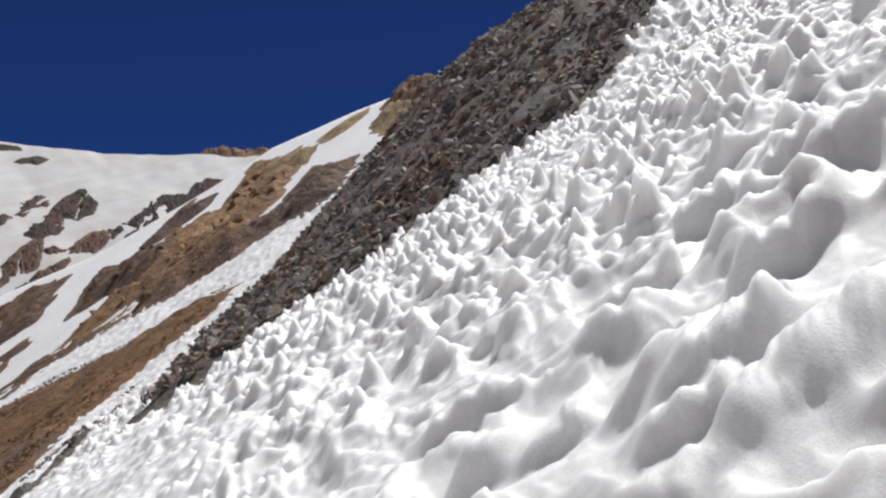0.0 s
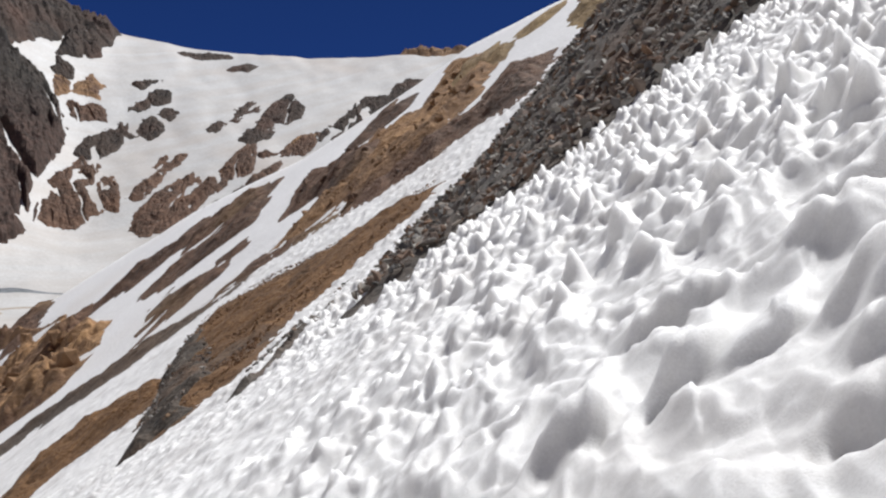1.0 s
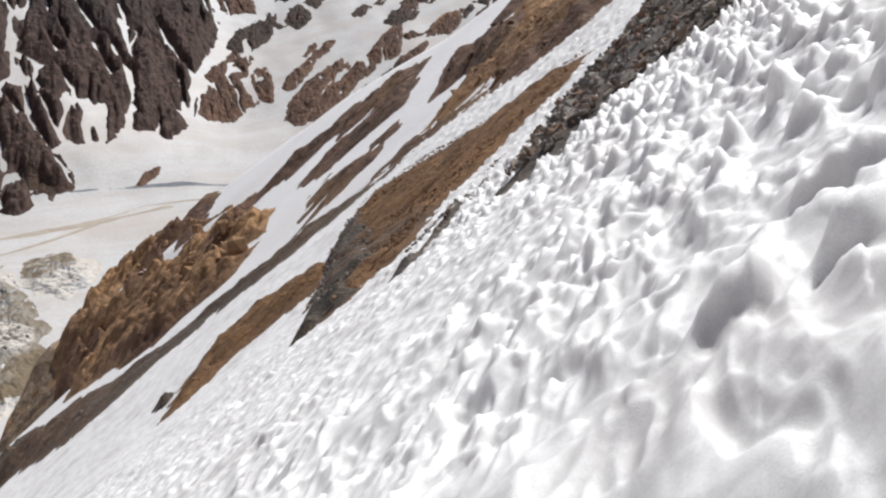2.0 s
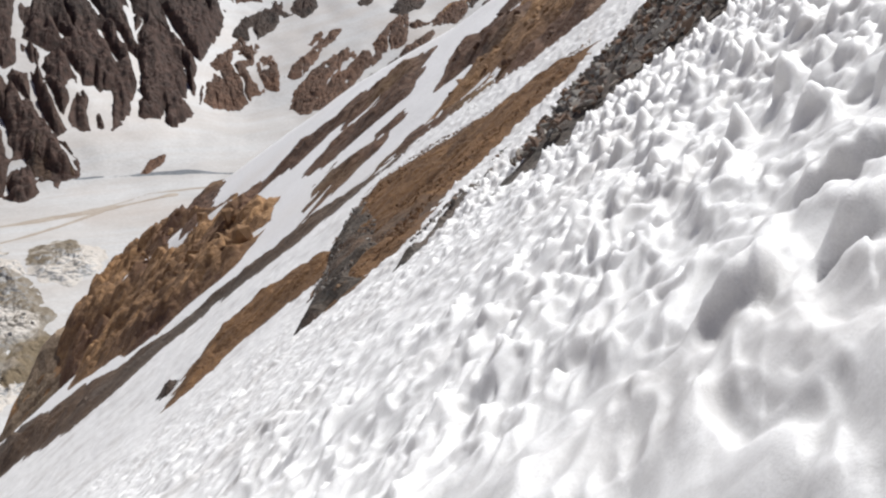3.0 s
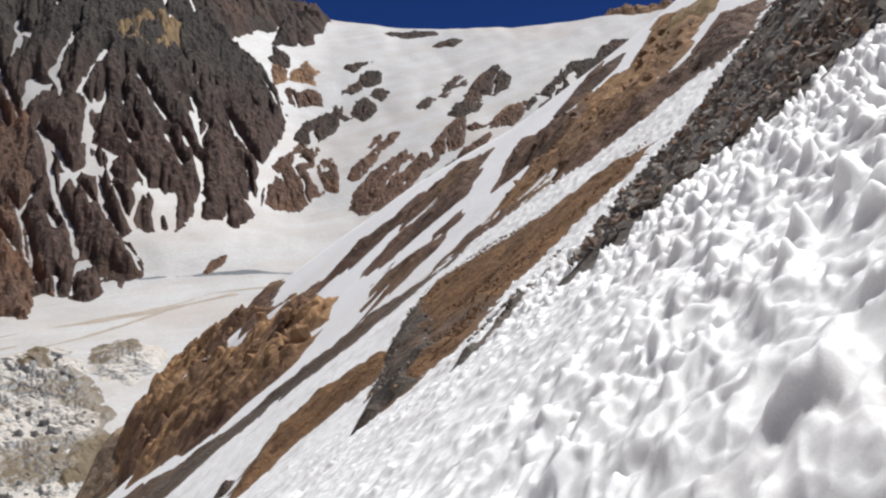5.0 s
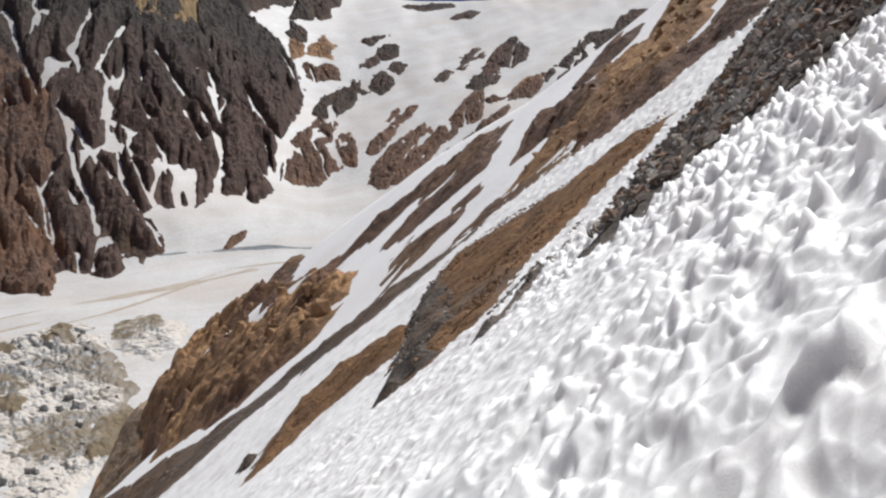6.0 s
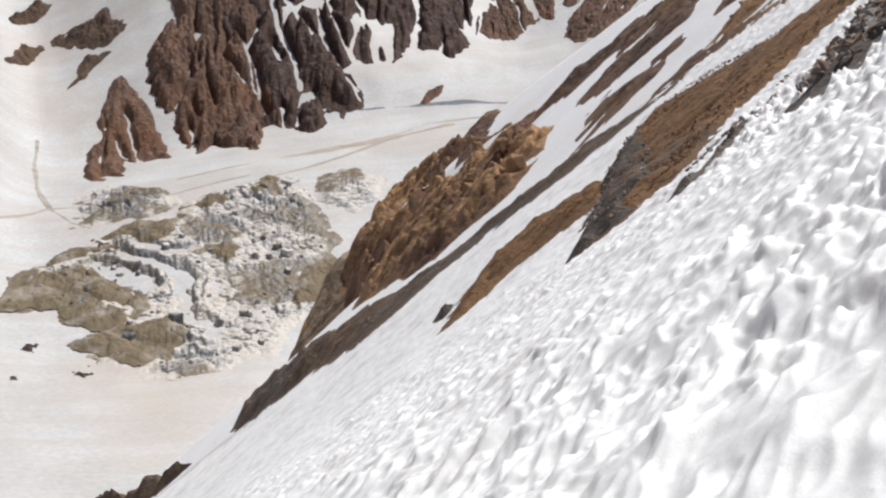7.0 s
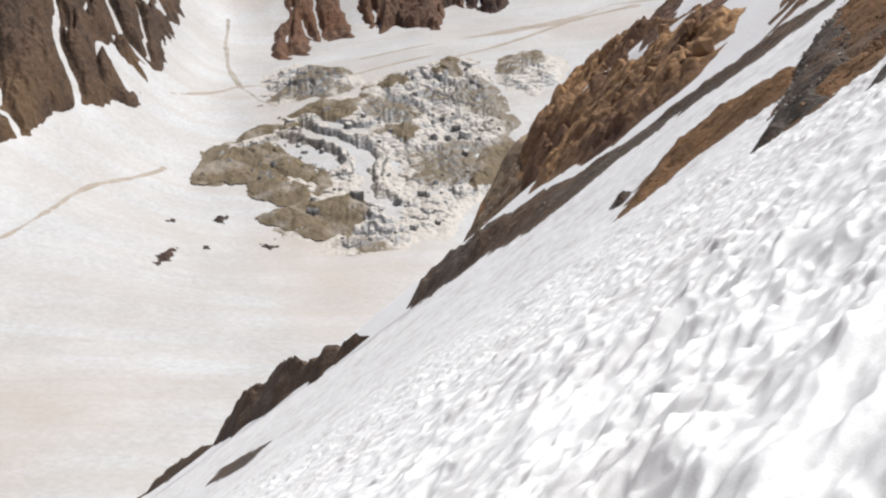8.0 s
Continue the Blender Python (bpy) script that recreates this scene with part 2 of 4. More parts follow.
def snow_on_flats(m, snow, dirt):
    """Lets dusty snow and dirt lie in patches on the flat tops of a material."""
    n, l = m.node_tree.nodes, m.node_tree.links
    b = n["Principled BSDF"]
    geo, sep, lim, mix, cover = n.new("ShaderNodeNewGeometry"), n.new("ShaderNodeSeparateXYZ"), n.new("ShaderNodeMapRange"), n.new("ShaderNodeMix"), n.new("ShaderNodeMix")
    spots = []
    for scale in (0.021, 0.3):
        spot = n.new("ShaderNodeTexNoise")
        spot.inputs["Scale"].default_value, spot.inputs["Detail"].default_value = scale, 7
        l.new(geo.outputs["Position"], spot.inputs["Vector"])
        spots.append(spot)
    edge = n.new("ShaderNodeMapRange")
    edge.inputs["From Min"].default_value, edge.inputs["From Max"].default_value = 0.53, 0.57
    l.new(spots[0].outputs["Fac"], edge.inputs["Value"])
    cover.data_type = mix.data_type = "RGBA"
    cover.inputs["A"].default_value, cover.inputs["B"].default_value = (*snow, 1), (*dirt, 1)
    l.new(edge.outputs[0], cover.inputs["Factor"])
    l.new(geo.outputs["True Normal"], sep.inputs[0])
    add = n.new("ShaderNodeMath")
    add.operation = "MULTIPLY_ADD"
    l.new(spots[1].outputs["Fac"], add.inputs[0])
    add.inputs[1].default_value = 0.35
    l.new(sep.outputs["Z"], add.inputs[2])
    lim.inputs["From Min"].default_value, lim.inputs["From Max"].default_value = 0.90, 1.0
    l.new(add.outputs[0], lim.inputs["Value"])
    l.new(lim.outputs[0], mix.inputs["Factor"])
    l.new(b.inputs["Base Color"].links[0].from_socket, mix.inputs["A"])
    l.new(cover.outputs["Result"], mix.inputs["B"])
    l.new(mix.outputs["Result"], b.inputs["Base Color"])


def drip_streaks(m, colour, amount):
    """Dark dirt streaks that run straight down the steep faces."""
    n, l = m.node_tree.nodes, m.node_tree.links
    b = n["Principled BSDF"]
    geo, turned, spot, lim, mix = (n.new("ShaderNode" + k) for k in ("NewGeometry", "Mapping", "TexNoise", "MapRange", "Mix"))
    turned.inputs["Scale"].default_value = (0.42, 0.42, 0.035)
    spot.inputs["Scale"].default_value, spot.inputs["Detail"].default_value = 1.0, 5
    l.new(geo.outputs["Position"], turned.inputs["Vector"])
    l.new(turned.outputs[0], spot.inputs["Vector"])
    l.new(spot.outputs["Fac"], lim.inputs["Value"])
    lim.inputs["From Min"].default_value, lim.inputs["From Max"].default_value, lim.inputs["To Max"].default_value = 0.46, 0.60, amount
    mix.data_type, mix.inputs["B"].default_value = "RGBA", (*colour, 1)
    l.new(lim.outputs[0], mix.inputs["Factor"])
    l.new(b.inputs["Base Color"].links[0].from_socket, mix.inputs["A"])
    l.new(mix.outputs["Result"], b.inputs["Base Color"])


drip_streaks(ICE, (0.095, 0.083, 0.070), 0.65)
snow_on_flats(ICE, (0.50, 0.455, 0.40), (0.15, 0.115, 0.07))

# ---- ground ----


def sheet(name, u, v, place, mat, label, keep=None, kind="structure", category="ground", parent=None, smooth=True):
    """A mesh over the grid of u by v; place gives x, y, z arrays for it. keep: a mask of the points that stay."""
    uu, vv = np.meshgrid(u, v, indexing="ij")
    parts = 1 if place is fan else max(1, uu.size // 6000)
    x, y, z = (np.concatenate(c) for c in zip(*(place(a, b) for a, b in zip(np.array_split(uu, parts), np.array_split(vv, parts)) if a.size)))
    co = np.stack([x, y, z], -1).reshape(-1, 3)
    nu, nv = uu.shape
    i = np.arange(nu * nv).reshape(nu, nv)
    quads = np.stack([i[:-1, :-1], i[1:, :-1], i[1:, 1:], i[:-1, 1:]], -1).reshape(-1, 4)
    if keep is not None:
        blocks = [np.array_split(c.reshape(-1), max(1, uu.size // 6000)) for c in (x, y, z)]
        k = np.concatenate([keep(*c) for c in zip(*blocks)])
        quads = quads[k[quads].any(1)]
        used = np.unique(quads)
        back = np.zeros(nu * nv, int)
        back[used] = np.arange(len(used))
        co, quads = co[used], back[quads]
    me = bpy.data.meshes.new(name)
    me.vertices.add(len(co))
    me.vertices.foreach_set("co", co.astype(np.float32).ravel())
    me.loops.add(quads.size)
    me.loops.foreach_set("vertex_index", quads.astype(np.int32).ravel())
    me.polygons.add(len(quads))
    me.polygons.foreach_set("loop_start", np.arange(0, quads.size, 4, dtype=np.int32))
    me.update(calc_edges=True)
    me.validate()
    me.polygons.foreach_set("use_smooth", np.full(len(me.polygons), smooth))
    me.materials.append(mat)
    ob = new(name, me)
    if parent:
        ob.parent = parent
    return tagged(ob, label, category, kind=kind)


def polar(fun):
    def place(az, r):
        x, y = -r * np.sin(np.radians(az)), r * np.cos(np.radians(az))
        return x, y, fun(x, y)
    return place


def depth_in(x, y, outline):
    """Metres inside a closed outline, negative outside; far outside it is cut off at -40."""
    x, y = np.asarray(x, float), np.asarray(y, float)
    far = np.full(x.shape, 1e9)
    inside = np.zeros(x.shape, bool)
    for (x0, y0), (x1, y1) in zip(outline, outline[1:] + outline[:1]):
        dx, dy = x1 - x0, y1 - y0
        t = np.clip(((x - x0) * dx + (y - y0) * dy) / (dx * dx + dy * dy + 1e-9), 0, 1)
        far = np.minimum(far, np.hypot(x - x0 - t * dx, y - y0 - t * dy))
        inside ^= ((y0 > y) != (y1 > y)) & (x < (x1 - x0) * (y - y0) / (y1 - y0 + 1e-12) + x0)
    return np.where(inside, far, -far)


def from_line(x, y, line):
    """Metres from an open line."""
    far = np.full(np.shape(x), 1e9)
    for (x0, y0), (x1, y1) in zip(line, line[1:]):
        dx, dy = x1 - x0, y1 - y0
        t = np.clip(((x - x0) * dx + (y - y0) * dy) / (dx * dx + dy * dy + 1e-9), 0, 1)
        far = np.minimum(far, np.hypot(x - x0 - t * dx, y - y0 - t * dy))
    return far


# bare strips of the near slope, where the snow has melted away
GREY = [(-10.4, 36.5), (-7.5, 37.5), (-5.4, 40.0), (-3.0, 40.5), (-1.5, 43.5), (0.4, 45.5), (3.0, 46.0), (5.7, 46.0), (7.8, 48.0), (9.0, 51.5), (14.0, 54.0), (22.0, 62.0), (22.0, 84.0), (0.0, 82.0), (-7.0, 72.0), (-10.0, 66.0), (-12.5, 63.0), (-13.2, 57.0), (-12.0, 48.0)]
FRINGE = [(-15.0, 53.0), (-15.6, 48.5), (-15.75, 45.0), (-15.2, 41.0), (-14.8, 38.0), (-14.6, 38.2), (-14.9, 41.0), (-15.2, 45.0), (-15.1, 48.5)]
RUSTY = [(-22.9, 48.0), (-33.6, 71.7), (-40.5, 90.7), (-41.9, 98.0), (-38.2, 97.7), (-35.0, 97.0), (-28.8, 89.9), (-21.5, 85.2), (-15.8, 82.3), (-16.6, 79.6), (-19.3, 74.9), (-20.8, 72.8), (-22.3, 69.7), (-22.0, 60.8), (-18.5, 48.9), (-20.6, 49.4), (-21.2, 46.8)]
TOE = [(-23.1, 46.6), (-29.5, 61.0), (-35.4, 75.0), (-40.5, 90.7), (-38.5, 90.1), (-30.1, 72.1), (-22.0, 51.9), (-21.5, 47.5), (-22.9, 48.0)]
RUSTY_LOW = [(-44.6, 68.4), (-47.6, 75.3), (-48.8, 80.0), (-47.9, 83.1), (-45.9, 84.4), (-42.3, 82.9), (-38.5, 80.6), (-36.0, 77.9), (-34.9, 73.9), (-36.9, 74.6), (-39.8, 75.0), (-42.1, 74.8), (-44.0, 73.6), (-44.1, 70.6)]
BAND = [(-111.4, 129.1), (-101.5, 123.3), (-96.0, 122.3), (-87.8, 118.7), (-80.9, 117.5), (-74.7, 117.0), (-70.5, 118.1), (-66.8, 118.6), (-61.3, 117.1), (-56.2, 117.5), (-49.8, 113.0), (-44.6, 110.5), (-42.9, 111.5), (-47.1, 110.1), (-53.7, 106.6), (-68.5, 116.1), (-75.3, 109.4), (-81.8, 103.8)]
BARE = [GREY, FRINGE, RUSTY, TOE, RUSTY_LOW, BAND]


def bare(x, y):
    """0 on snow, 1 on the bare strips."""
    m = np.zeros(np.shape(x))
    for o in BARE:
        xs, ys = [p[0] for p in o], [p[1] for p in o]
        near = (x > min(xs) - 3) & (x < max(xs) + 3) & (y > min(ys) - 3) & (y < max(ys) + 3)
        if near.any():
            d = depth_in(x[near], y[near], o) + 0.9 * fbm(x[near], y[near], 2.5, 21, 3)
            m[near] = np.maximum(m[near], ease(d, -0.1, 0.8))
    return m


def cells(x, y, size, seed, lot=False):
    """Distances to the three nearest of randomly strewn points, in cell widths; lot: and a random number of the nearest one."""
    u, v = x / size, y / size
    iu, iv = np.floor(u).astype(np.int64), np.floor(v).astype(np.int64)
    f, luck = [np.full(u.shape, 9.0) for _ in range(3)], np.zeros(u.shape)
    for di in (-1, 0, 1):
        for dj in (-1, 0, 1):
            i, j = iu + di, iv + dj
            n = (i * 374761393 + j * 668265263 + seed * 974711) & 0x7FFFFFFF
            n = ((n ^ (n >> 13)) * 1274126177) & 0x7FFFFFFF
            n = n ^ (n >> 16)
            d = np.hypot(i + 0.12 + 0.76 * (n & 1023) / 1023 - u, j + 0.12 + 0.76 * ((n >> 10) & 1023) / 1023 - v)
            luck = np.where(d < f[0], (n >> 5) & 255, luck)
            a = np.minimum(f[0], d)
            b = np.maximum(f[0], d)
            f[0], b2 = a, np.maximum(f[1], b)
            f[1] = np.minimum(f[1], b)
            f[2] = np.minimum(f[2], b2)
    return (*f, luck / 255) if lot else f


# large blades close to the path: x, y, height, half width, thickness, turn
PADDLES = ((1.47, 5.70, 0.58, 0.36, 0.18, -12), (1.74, 4.68, 0.44, 0.46, 0.18, -10), (1.20, 5.25, 0.42, 0.24, 0.11, -12), (1.22, 6.10, 0.38, 0.22, 0.11, -25),
           (0.72, 6.55, 0.46, 0.22, 0.11, -25), (0.95, 4.72, 0.20, 0.22, 0.11, -20), (-0.46, 6.75, 0.48, 0.24, 0.17, -8), (0.24, 6.75, 0.44, 0.20, 0.11, -20),
           (0.2, 8.2, 0.42, 0.3, 0.12, -10), (1.6, 8.2, 0.46, 0.34, 0.12, -18),
           (2.90, 8.60, 0.55, 0.34, 0.13, -20), (3.00, 7.50, 0.55, 0.36, 0.13, -25), (2.33, 9.20, 0.44, 0.28, 0.13, -15), (2.2, 6.6, 0.5, 0.4, 0.12, -15))


def blades(x, y):
    """Height of the snow blades: melt hollows between long ribs and points that stand along the sun's way, finer and sharper away from the path."""
    a = radians(100)
    wx, wy = x + 0.18 * fbm(x, y, 0.8, 31, 2), y + 0.18 * fbm(x, y, 0.8, 37, 2)
    u, v = wx * math.cos(a) + wy * math.sin(a), -wx * math.sin(a) + wy * math.cos(a)
    some = np.clip(0.42 + 0.95 * fbm(u * 0.5, v, 0.5, 43, 2), 0, 1)
    f1, f2, f3 = cells(u * 0.50, v * 1.15, 0.72, 3)
    wide = 0.24 * np.clip(f1 / 0.75, 0, 1.2) ** 2 + 0.34 * np.exp(-((f2 - f1) / 0.28) ** 2) * some ** 1.3 + 0.14 * np.exp(-((f3 - f1) / 0.30) ** 2)
    jx, jy = 0.10 * fbm(x, y, 0.35, 33, 2), 0.10 * fbm(x, y, 0.35, 34, 2)
    h1, h2, h3, lot = cells((u + jx) * 0.50 + 7, (v + jy) * 1.35, 0.50, 15, True)
    g1, g2, g3, less = cells((u + jx) * 0.44 + 31, (v + jy) * 1.35, 0.29, 5, True)
    fine = 0.16 * np.clip(h1 / 0.75, 0, 1.2) ** 1.6 * some + 0.17 * np.exp(-((g2 - g1) / 0.26) ** 1.5) * some + 0.16 * np.exp(-((h2 - h1) / 0.24) ** 1.5) * some
    up = 0.15 + 0.85 * ease(0.70 * x + 0.30 * y, 0.5, 4)
    fine = fine + up * np.clip(lot * 1.5 - 0.35, 0, 1.1) * 0.50 * (1 + 0.8 * fbm(x, y, 0.2, 35, 3)) * np.exp(-(h1 / 0.42) ** 1.6) + less ** 2 * 0.24 * np.exp(-(g1 / 0.36) ** 2.0) + 0.06 * fbm(u * 0.6, v, 0.3, 36, 3)
    k = 0.25 + 0.75 * ease(y - 0.5 * x, 4, 10.5)
    strength = np.clip(0.9 + 0.7 * fbm(x, y, 2.6, 41, 3), 0.4, 1.3) * (1 - 0.42 * ease(y, 48, 60))
    upper = np.interp(0.70 * x + 0.30 * y, (-70, -16, -1, 1, 2, 3.2, 5, 12), (0.62, 0.62, 0.54, 0.56, 0.66, 0.85, 1.0, 1.05))
    h = (wide * (1 - k) * np.interp(0.70 * x + 0.30 * y, (-4, 1.2, 2.2, 3.2), (0.5, 0.7, 1.0, 1.2)) + fine * k) * strength * upper
    for px, py, tall, half, thick, turn in PADDLES:
        near = (np.abs(x - px) < 1.2) & (np.abs(y - py) < 1.2)
        if near.any():
            c, s = math.cos(radians(turn)), math.sin(radians(turn))
            dx, dy = wx[near] - px, wy[near] - py
            p, q = (dx * c + dy * s) / half, (-dx * s + dy * c) / thick + 0.5 * fbm(dx, dy, 0.3, 46, 3)
            face = np.where(q < 0, np.exp(-np.abs(q) ** 3), np.exp(-(q / 3.2) ** 2))
            h[near] = 0.5 * h[near] * face + h[near] * (1 - face) + 0.80 * tall * (1 + 0.7 * fbm(p * half, 0.25 * q * thick, 0.2, 45, 4)) * np.exp(-np.abs(p) ** 3) * face
            h[near] -= 0.08 * np.exp(-p ** 2 - ((q + 2.0) / 1.5) ** 2)
    folds = fbm(u / 3.0, v, 0.62, 48, 3, ridged=True) - 0.35 * fbm(u / 2.0 + 5, v - 0.12, 0.62, 55, 2)   # long shallow scallops on the lower slope
    h = h + 0.19 * folds * (1 - ease(0.70 * x + 0.30 * y, 1.5, 3.5)) * (1 - 0.55 * ease(np.hypot(x, y), 9, 22))
    return h + 0.16 * fbm(x, y, 3.5, 47, 3) + 0.030 * fbm(u * 0.6, v, 0.28, 49, 3) + 0.010 * fbm(x, y, 0.11, 50, 2, ridged=True)


def snowfield(x, y):
    m = 1 - bare(x, y)
    h = blades(x, y) * m
    s = -0.20 * h
    z = side(x, y) - 0.30 + h - 0.35 * (1 - m)
    return x + s * math.sin(radians(40)), y + s * math.cos(radians(40)), z


def fan(az, r):
    x, y = -r * np.sin(np.radians(az)), r * np.cos(np.radians(az))
    raw = np.stack([np.concatenate(c) for c in zip(*(snowfield(a, b) for a, b in zip(np.array_split(x, 190), np.array_split(y, 190))))])
    p = raw.copy()
    p[:, 1:-1, 1:-1] = 0.4 * raw[:, 1:-1, 1:-1] + 0.15 * (raw[:, 2:, 1:-1] + raw[:, :-2, 1:-1] + raw[:, 1:-1, 2:] + raw[:, 1:-1, :-2])
    return p + (raw - p) * ease(r, 14, 40)


sheet("ground_glacier_basin", np.r_[np.arange(-180, -8, 2.0), np.arange(-8, 82, 0.25), np.arange(82, 180.1, 2.0)], np.r_[np.arange(150, 1500, 4.0), np.arange(1500, 4200, 100.0)],
      polar(basin), SNOW_FAR, "dusty snow and glacier filling a mountain basin")
sheet("ground_mountainside", np.r_[np.arange(-400, -210, 4.0), np.arange(-210, 30, 1.0), np.arange(30, 240, 4.0)], np.r_[np.arange(-240, 95, 4.0), np.arange(95, 230, 0.75), np.arange(230, 330, 4.0)],
      lambda x, y: (x, y, side(x, y) - np.where((y < 116) & (y > -2) & (x > -270), 0.9, 0.1)), SNOW_MID,
      "steep snow-covered mountainside", keep=lambda x, y, z: z > basin(x, y) - 6)
near = lambda x, y, z: (y < 119) & (z > basin(x, y) - 2)
sheet("ground_snow_slope", np.arange(-28, 69, 0.13),
      np.r_[np.geomspace(1.4, 8, 400), np.geomspace(8.04, 53, 680), np.geomspace(53.2, 150, 380), np.geomspace(150.5, 290, 110)], fan, SNOW_NEAR,
      "steep snow slope melted into hollows and pointed blades", keep=near)

# ---- bare rock ----


def outcrop(label, mat, outline, relief, step, rough=None, size=None, gullies=(), gully=6.0, name="rock_outcrop", category="rock", kind="",
            base=None, group="", body=0.35, snow=0.25, grain=3.0, parent=None, streak=0.0, bias=0.4, ribbed=0.8, ragged=1.5, fur=0.1, blocks=0.0):
    """Rock that stands out of the snow inside an outline, with a ragged edge and ribs that run down the slope.
    gullies: lines along which snow lies in it; snow: how much of it lies in the hollows."""
    base = base or land
    xs, ys = [p[0] for p in outline], [p[1] for p in outline]
    rough = rough or 2.5 * step
    size = size or 9 * step
    gap = 2.5 * rough
    cx, cy = sum(xs) / len(xs), sum(ys) / len(ys)
    e = 4.0
    gx, gy = base(np.array(cx + e), np.array(cy)) - base(np.array(cx - e), np.array(cy)), base(np.array(cx), np.array(cy + e)) - base(np.array(cx), np.array(cy - e))
    long = math.hypot(gx, gy) + 1e-6
    gx, gy = float(gx) / long, float(gy) / long

    def height(x, y):
        p, q = (x * gx + y * gy) / grain, -x * gy + y * gx
        d = depth_in(x, y, outline) + rough * (bias + ragged * fbm(p, q, size, 51, 5) + 0.7 * fbm(x, y, size * 0.3, 52, 4))
        for line in gullies:
            d = np.minimum(d, from_line(x, y, line) - gully * (0.55 + 1.3 * fbm(x, y, 6 * gully, 57, 4)))
        ribs = fbm(p, q, size * 1.2, 53, 6, ridged=True) + 0.55 * fbm(x, y, size * 0.45, 59, 5, ridged=True)
        k1, k2, k3 = cells(p * 1.6 + 0.2 * size * fbm(x, y, size * 0.4, 55, 3), q + 0.2 * size * fbm(x, y, size * 0.4, 56, 3), size * 0.42, 13)
        s1, s2, s3, bit = cells(x, y, size * 0.16, 14, True)
        small = np.clip((s2 - s1) / 0.4, 0, 1) - 0.5
        if blocks:
            b1, b2, b3, lot = cells(x + 0.1 * size * fbm(x, y, size * 0.3, 67, 3), y + 0.1 * size * fbm(x, y, size * 0.3, 68, 3), size * 0.36, 23, True)
            small = small + blocks * ((lot - 0.5) * np.clip((b2 - b1) / 0.22, 0, 1) + 0.5 * (bit - 0.5) * np.clip((s2 - s1) / 0.25, 0, 1)) / max(fur, 0.01)
        crags = np.clip((k2 - k1) / 0.35, 0, 1) - 0.5 + 0.5 * (k3 - k2)
        if streak:
            run = fbm(p * 0.45 + 0.25 * streak * fbm(x, y, streak * 1.5, 64, 3), q + 0.35 * streak * fbm(x, y, streak * 1.2, 65, 3), streak, 63, 2, ridged=True)
            d = np.minimum(d, rough * (1.6 - 9.0 * np.maximum(run - 0.44 - 0.25 * fbm(x, y, streak * 3, 66, 2), 0)))
        edge = np.clip(d / (1.6 * rough), -1.5, 1)
        return relief * (body * edge + np.clip(edge, 0, 1) * (ribs * ribbed + 0.38 * crags + fur * small + 0.3 - snow) + 0.06 * fbm(x, y, step * 3, 54, 2))

    def place(x, y):
        return x, y, base(x, y) + height(x, y)
    ob = sheet(name, np.arange(min(xs) - gap, max(xs) + gap, step), np.arange(min(ys) - gap, max(ys) + gap, step), place, mat, label,
               keep=lambda x, y, z: z - base(x, y) > -0.2 * relief - 0.05, kind=kind, category=category, smooth=False, parent=parent)
    if group:
        tagged(ob, group=group)
    return ob


scree = outcrop("strip of loose grey and rusty scree between snow", SCREE_GREY, GREY, 0.5, 0.35, 0.7, 3.0, bias=-0.4, name="ground_scree", kind="structure", category="scree", base=side)
outcrop("thin fringe of grey scree along the snow", SCREE_GREY, FRINGE, 0.35, 0.18, 0.2, 1.2, bias=0.2, name="ground_scree_fringe", kind="structure", category="scree", base=side)
outcrop("strip of rusty brown scree between snow tongues", SCREE_ORANGE, RUSTY, 0.8, 0.45, 0.9, 5.0, bias=-0.3, name="ground_rusty_scree", kind="structure", category="scree", base=side)
outcrop("dark grey rocky toe of a scree strip", SCREE_DARK, TOE, 0.8, 0.35, 0.7, 4.0, body=0.9, base=side, grain=1.2, ribbed=0.5)
outcrop("lower strip of rusty brown scree", SCREE_ORANGE, RUSTY_LOW, 0.8, 0.45, 0.8, 4.0, name="ground_rusty_scree_low", kind="structure", category="scree", base=side)
outcrop("small dark boulder sticking out of snow", ROCK_DARK, [(-52.2, 77.8), (-52.0, 78.6), (-50.2, 76.2), (-50.3, 75.4)], 0.45, 0.15, 0.2, 0.9, base=side, name="boulder")
outcrop("grey-brown band of scree above a snow tongue", SCREE_BROWN, BAND, 0.8, 0.6, 1.0, 6.0, name="ground_brown_scree", kind="structure", category="scree", base=side)
outcrop("brown rib of rubble at the snow's edge", SCREE_BROWN, [(-117.8, 119.0), (-119.1, 124.3), (-115.0, 125.3), (-107.4, 123.4), (-99.1, 120.1), (-90.4, 115.6), (-79.6, 106.2), (-92.4, 112.0), (-104.2, 116.0), (-111.8, 116.7)], 1.6, 0.6, 1.2, 6.0, name="ground_brown_rib", kind="structure", category="scree", base=side)
outcrop("brown hummock of rubble over the glacier", SCREE_BROWN, [(-178.0, 121.0), (-166.0, 117.5), (-150.0, 117.0), (-133.0, 116.0), (-126.0, 118.0), (-131.0, 119.5), (-143.0, 122.0), (-156.0, 126.5), (-168.0, 129.0), (-177.0, 126.0)], 4.6, 0.5, 2.4, 14.0, base=side, body=0.9, ribbed=0.25, ragged=0.5, bias=0.1, name="rubble_hummock")
outcrop("low brown rib of rubble over the glacier", SCREE_BROWN, [(-228.0, 126.0), (-210.0, 122.0), (-192.0, 120.0), (-176.0, 121.5), (-186.0, 126.0), (-205.0, 129.0), (-225.0, 131.0)], 1.8, 0.6, 1.6, 14.0, base=side, body=0.9, ribbed=0.3, ragged=0.6, bias=0.0, name="rubble_hummock")
